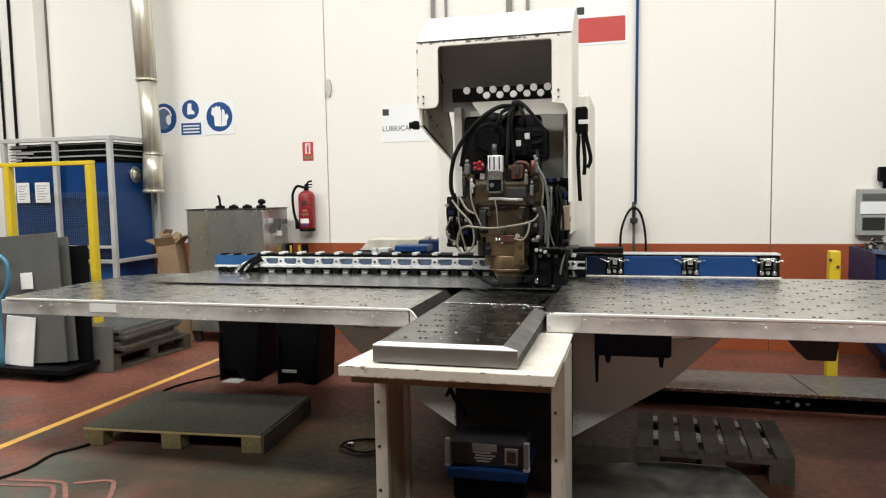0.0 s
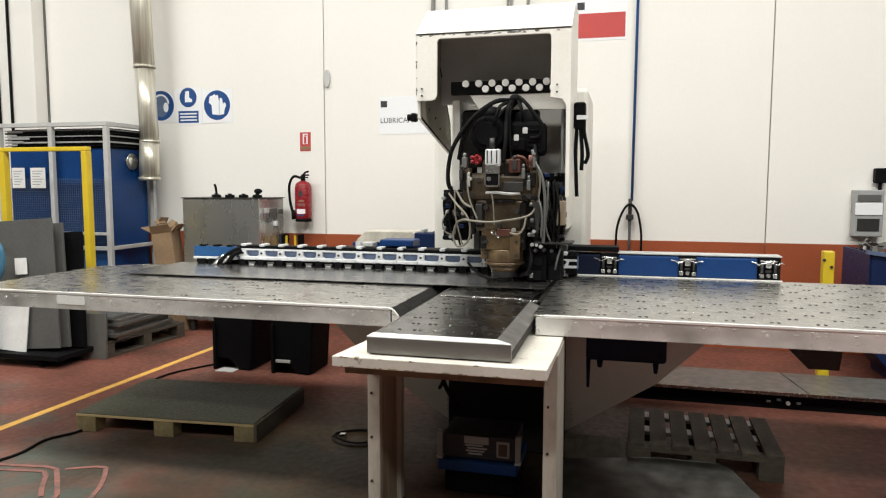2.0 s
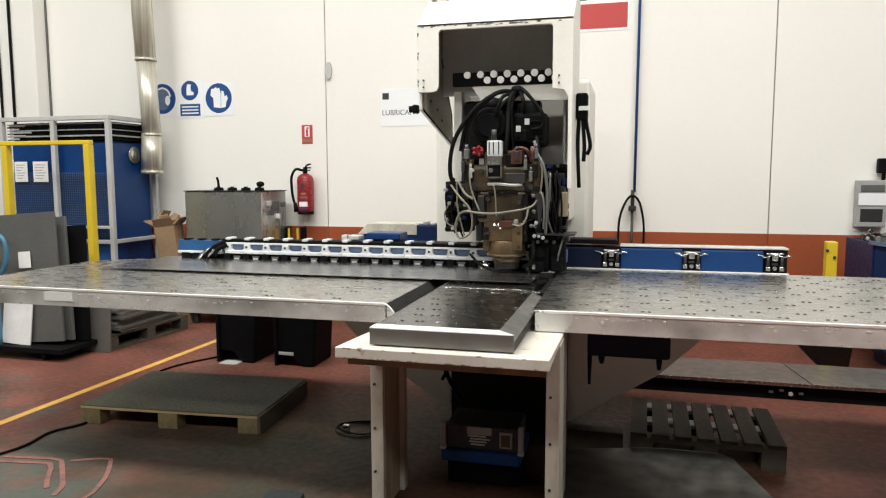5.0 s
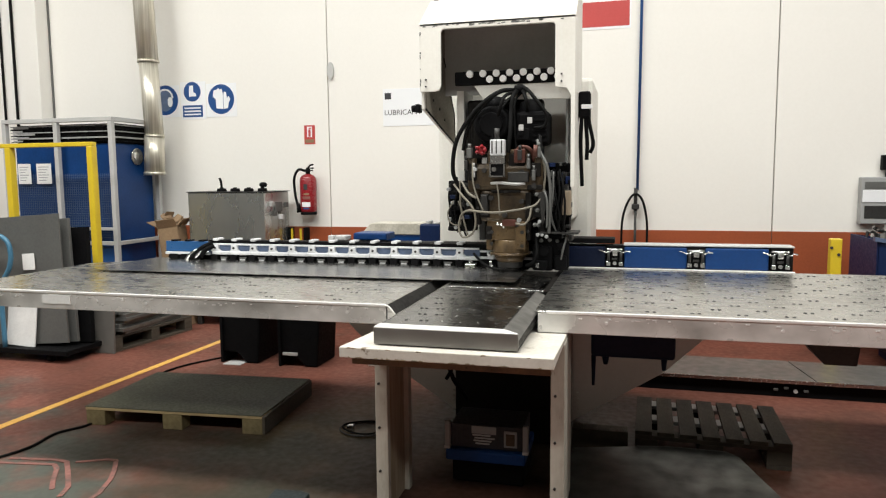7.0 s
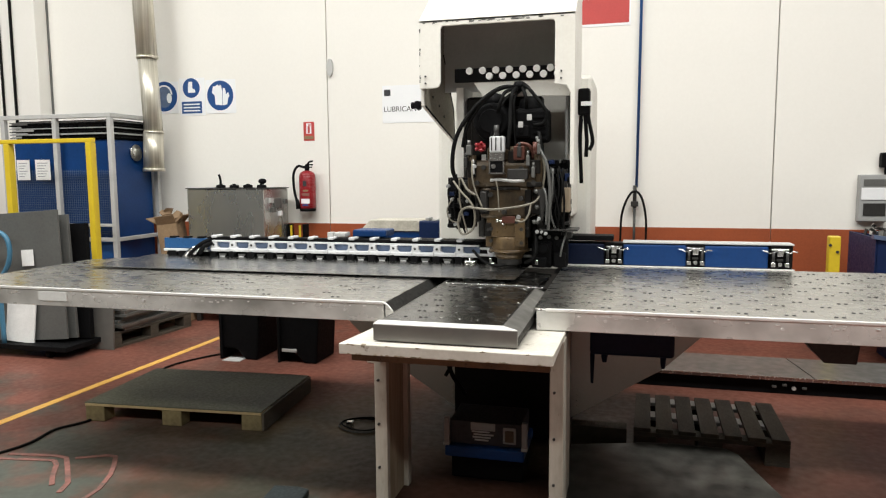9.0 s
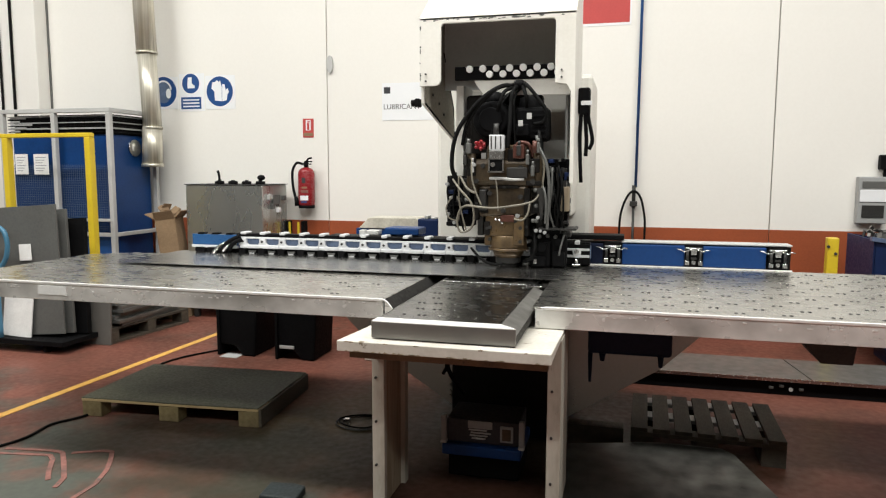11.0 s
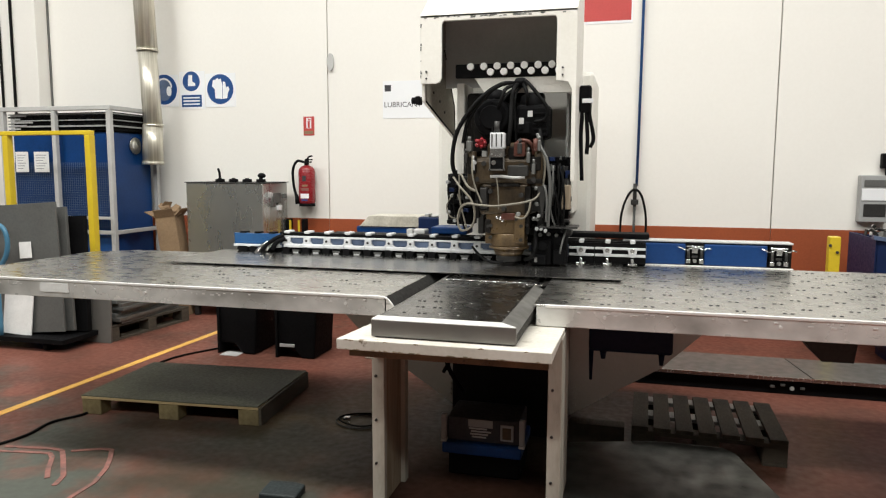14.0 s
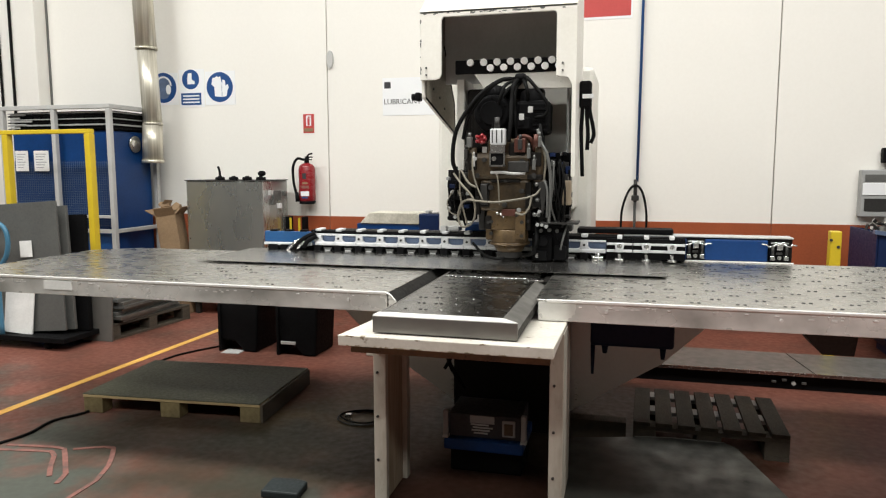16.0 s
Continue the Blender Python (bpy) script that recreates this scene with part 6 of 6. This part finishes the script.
prism(bm, [(1.78, 0.33), (2.02, 0.06), (3.4, 0.06), (3.4, 0.075), (2.025, 0.075), (1.795, 0.335)], "y", 5.965, 6.60)
box(bm, 2.03, 2.13, 5.97, 6.59, 0, 0.062)
box(bm, 3.0, 3.1, 5.97, 6.59, 0, 0.062)
part("tub", bm, M_NAVY, skip)
bm = bmesh.new()
prism(bm, [(1.76, 1.045), (1.76, 1.015), (3.4, 0.79), (3.4, 0.82)], "y", 5.93, 5.985)
part("rim", bm, M_SLATE, skip, "worn pale blue rim")
bm = bmesh.new()
rnd = random.Random(21)
for k in range(260):
    c = Vector((rnd.uniform(1.83, 3.1), rnd.uniform(6.0, 6.55), 0))
    c.z = 0.96 - 0.07 * (c.x - 1.83) + rnd.uniform(-0.1, 0.13)
    mm = Matrix.Translation(c) @ Euler((rnd.uniform(0, 3), rnd.uniform(0, 3), rnd.uniform(0, 3))).to_matrix().to_4x4()
    box(bm, -rnd.uniform(0.01, 0.055), rnd.uniform(0.01, 0.055), -0.018, 0.018, -0.004, 0.004, mi=rnd.choice((0, 1, 2, 2)), m=mm)
box(bm, 1.80, 3.3, 5.97, 6.59, 0.4, 0.82, mi=1)
part("scrap", bm, [M_CHROME, M_DARK, M_OFFCUT], skip, "tangled metal offcuts", kind="stuff")

low = thing("low_platform", (1.4, 5.45, 0), "low grey platform with black sides", "platform")
for x0, x1 in ((-0.25, 1.225), (1.235, 2.75)):
    bm = bmesh.new()
    prism(bm, [(x0, 5.17), (x1, 5.17), (x1 - (0.08 if x1 < 2 else 0), 5.72), (x0 + (0.2 if x0 < 1 else -0.08), 5.72)], "z", 0.108, 0.122, bevel=0.002)
    part("deck", bm, M_DECK, low, "worn grey deck")
quick_box("frame", (-0.23, 2.75, 5.19, 5.69, 0.0, 0.107), M_BLACK, low, 0.004, label="black side frame")
quick_box("edge_strip", (-0.24, 2.75, 5.163, 5.169, 0.10, 0.124), M_CHROME, low, 0.001)
bm = bmesh.new()
for x in (1.1,):
    cyl(bm, (x, 5.175, 0.045), (x, 5.192, 0.045), 0.014, seg=10)
part("bolt", bm, M_LGREY, low)
for x, z in ((0.975, 0.052), (1.04, 0.066), (1.165, 0.05)):
    bm = bmesh.new()
    box(bm, x - 0.014, x + 0.014, 5.172, 5.189, z - 0.008, z + 0.008, 0.002)
    cyl(bm, (x, 5.166, z), (x, 5.175, z), 0.006, seg=8)
    part("clip", bm, M_GREYP, low, "small grey clip")

for x, z in ((-3.13, 0.70), (-2.60, 0.72)):
    bn = thing("waste_bin", (x, 5.3, 0), "black plastic bin with tapered sides", "bin", "black bins")
    bm = bmesh.new()
    prism(bm, [(x - 0.15, 0.09), (x - 0.185, z), (x + 0.215, z), (x + 0.17, 0.0), (x + 0.06, 0.0), (x - 0.02, 0.085)], "y", 5.14, 5.5, bevel=0.015)
    box(bm, x - 0.165, x - 0.14, 5.12, 5.5, 0, 0.4, 0.004)
    part("tub", bm, M_BLACK, bn)
    quick_box("rim", (x - 0.20, x + 0.23, 5.12, 5.53, z, z + 0.03), M_BLACK, bn, 0.01)
    bm = bmesh.new()
    cyl(bm, (x + 0.02, 5.3, 0.03), (x + 0.05, 5.3, 0.03), 0.03, seg=12)
    part("wheel", bm, M_RUBBER, bn)
    if x > -3:
        quick_box("front_strip", (x - 0.13, x, 5.13, 5.142, 0.09, 0.115), M_LGREY, bn, 0.002, label="pale strip")
quick_box("floor_paper", (-3.24, -3.08, 5.06, 5.2, 0, 0.006), M_LGREY, bevel=0.001, label="scrap of pale paper on the floor by a bin", category="paper")
coil = thing("hose_coil", (-1.6, 3.9, 0), "dark coil of old hose with metal bits", "hose")
for k in range(2):
    bm = bmesh.new()
    r = 0.12 - 0.012 * k
    tube(bm, [(-1.56 + r * math.cos(a) * 1.2, 3.92 + r * math.sin(a) * (1.0 + 0.25 * k * math.cos(a)), 0.006 + 0.011 * k) for a in (j * math.pi / 8 for j in range(17))], 0.0052, 8, 2)
    part("loop", bm, M_RUBBER if k % 2 else M_DARK, coil)
bm = bmesh.new()
for dx, dy, z in ((-0.05, -0.02, 0.02),):
    box(bm, -1.6 + dx, -1.56 + dx, 3.9 + dy, 3.93 + dy, z - 0.02, z + 0.015, 0.004)
part("metal_bit", bm, M_CHROME, coil)
bm = bmesh.new()
prism(bm, [(-1.635, 2.84), (-1.45, 2.85), (-1.465, 2.985), (-1.53, 3.0), (-1.65, 2.985)], "z", 0, 0.036, bevel=0.008)
part("floor_block", bm, M_TEAL, label="small dark teal rubber block on the floor", category="block")


# ---- what moves ----
TABLE = [(0, 0.302), (0.5, 0.246), (1, 0.201), (1.5, 0.145), (2, 0.103), (2.5, 0.048), (3, 0.013), (3.5, 0.0), (4, -0.002), (5.2, -0.01), (6.5, -0.034), (7, -0.050), (7.5, -0.084), (8, -0.080), (8.5, -0.074), (9, -0.071), (10.2, -0.064), (11.5, -0.056), (12, -0.056), (12.5, -0.049), (13, -0.043), (13.5, -0.045), (14, -0.041), (14.5, -0.041), (15, -0.036), (15.5, -0.028), (16, -0.022)]
SLIDE = [(0, 0.012), (0.5, 0.012), (1, 0.012), (1.5, 0.012), (2, 0.001), (2.5, -0.001), (3, -0.005), (3.5, 0.0), (4, -0.011), (5.2, -0.09), (6.5, -0.175), (7, -0.175), (7.5, -0.176), (8, -0.180), (8.5, -0.179), (9, -0.167), (10.2, -0.028), (11.5, 0.118), (12, 0.171), (12.5, 0.222), (13, 0.274), (13.5, 0.329), (14, 0.385), (14.5, 0.44), (15, 0.503), (15.5, 0.552), (16, 0.604)]

STRIP = [(0, -0.004), (2, 0.0), (3.5, 0.0), (5.2, -0.03), (7.5, -0.061), (9, -0.061), (10.2, -0.025), (11.5, 0.03), (13.5, 0.121), (15, 0.22), (16, 0.288)]


def motions():
    fx, fy, fz = feed.location
    walk(feed, [(t, pose(fx, fy + d, fz)) for t, d in TABLE])
    cx, cy, cz = carriage.location
    walk(carriage, [(t, pose(cx + s, cy - 0.02, cz)) for t, s in SLIDE])
    gx, gy, gz = guard_strip.location
    walk(guard_strip, [(t, pose(gx + s, gy, gz)) for t, s in STRIP])
    sx, sy, sz = sheet.location
    walk(sheet, [(t, pose(sx + s, sy + d, sz)) for (t, d), (_, s) in zip(TABLE, SLIDE)])


motions()
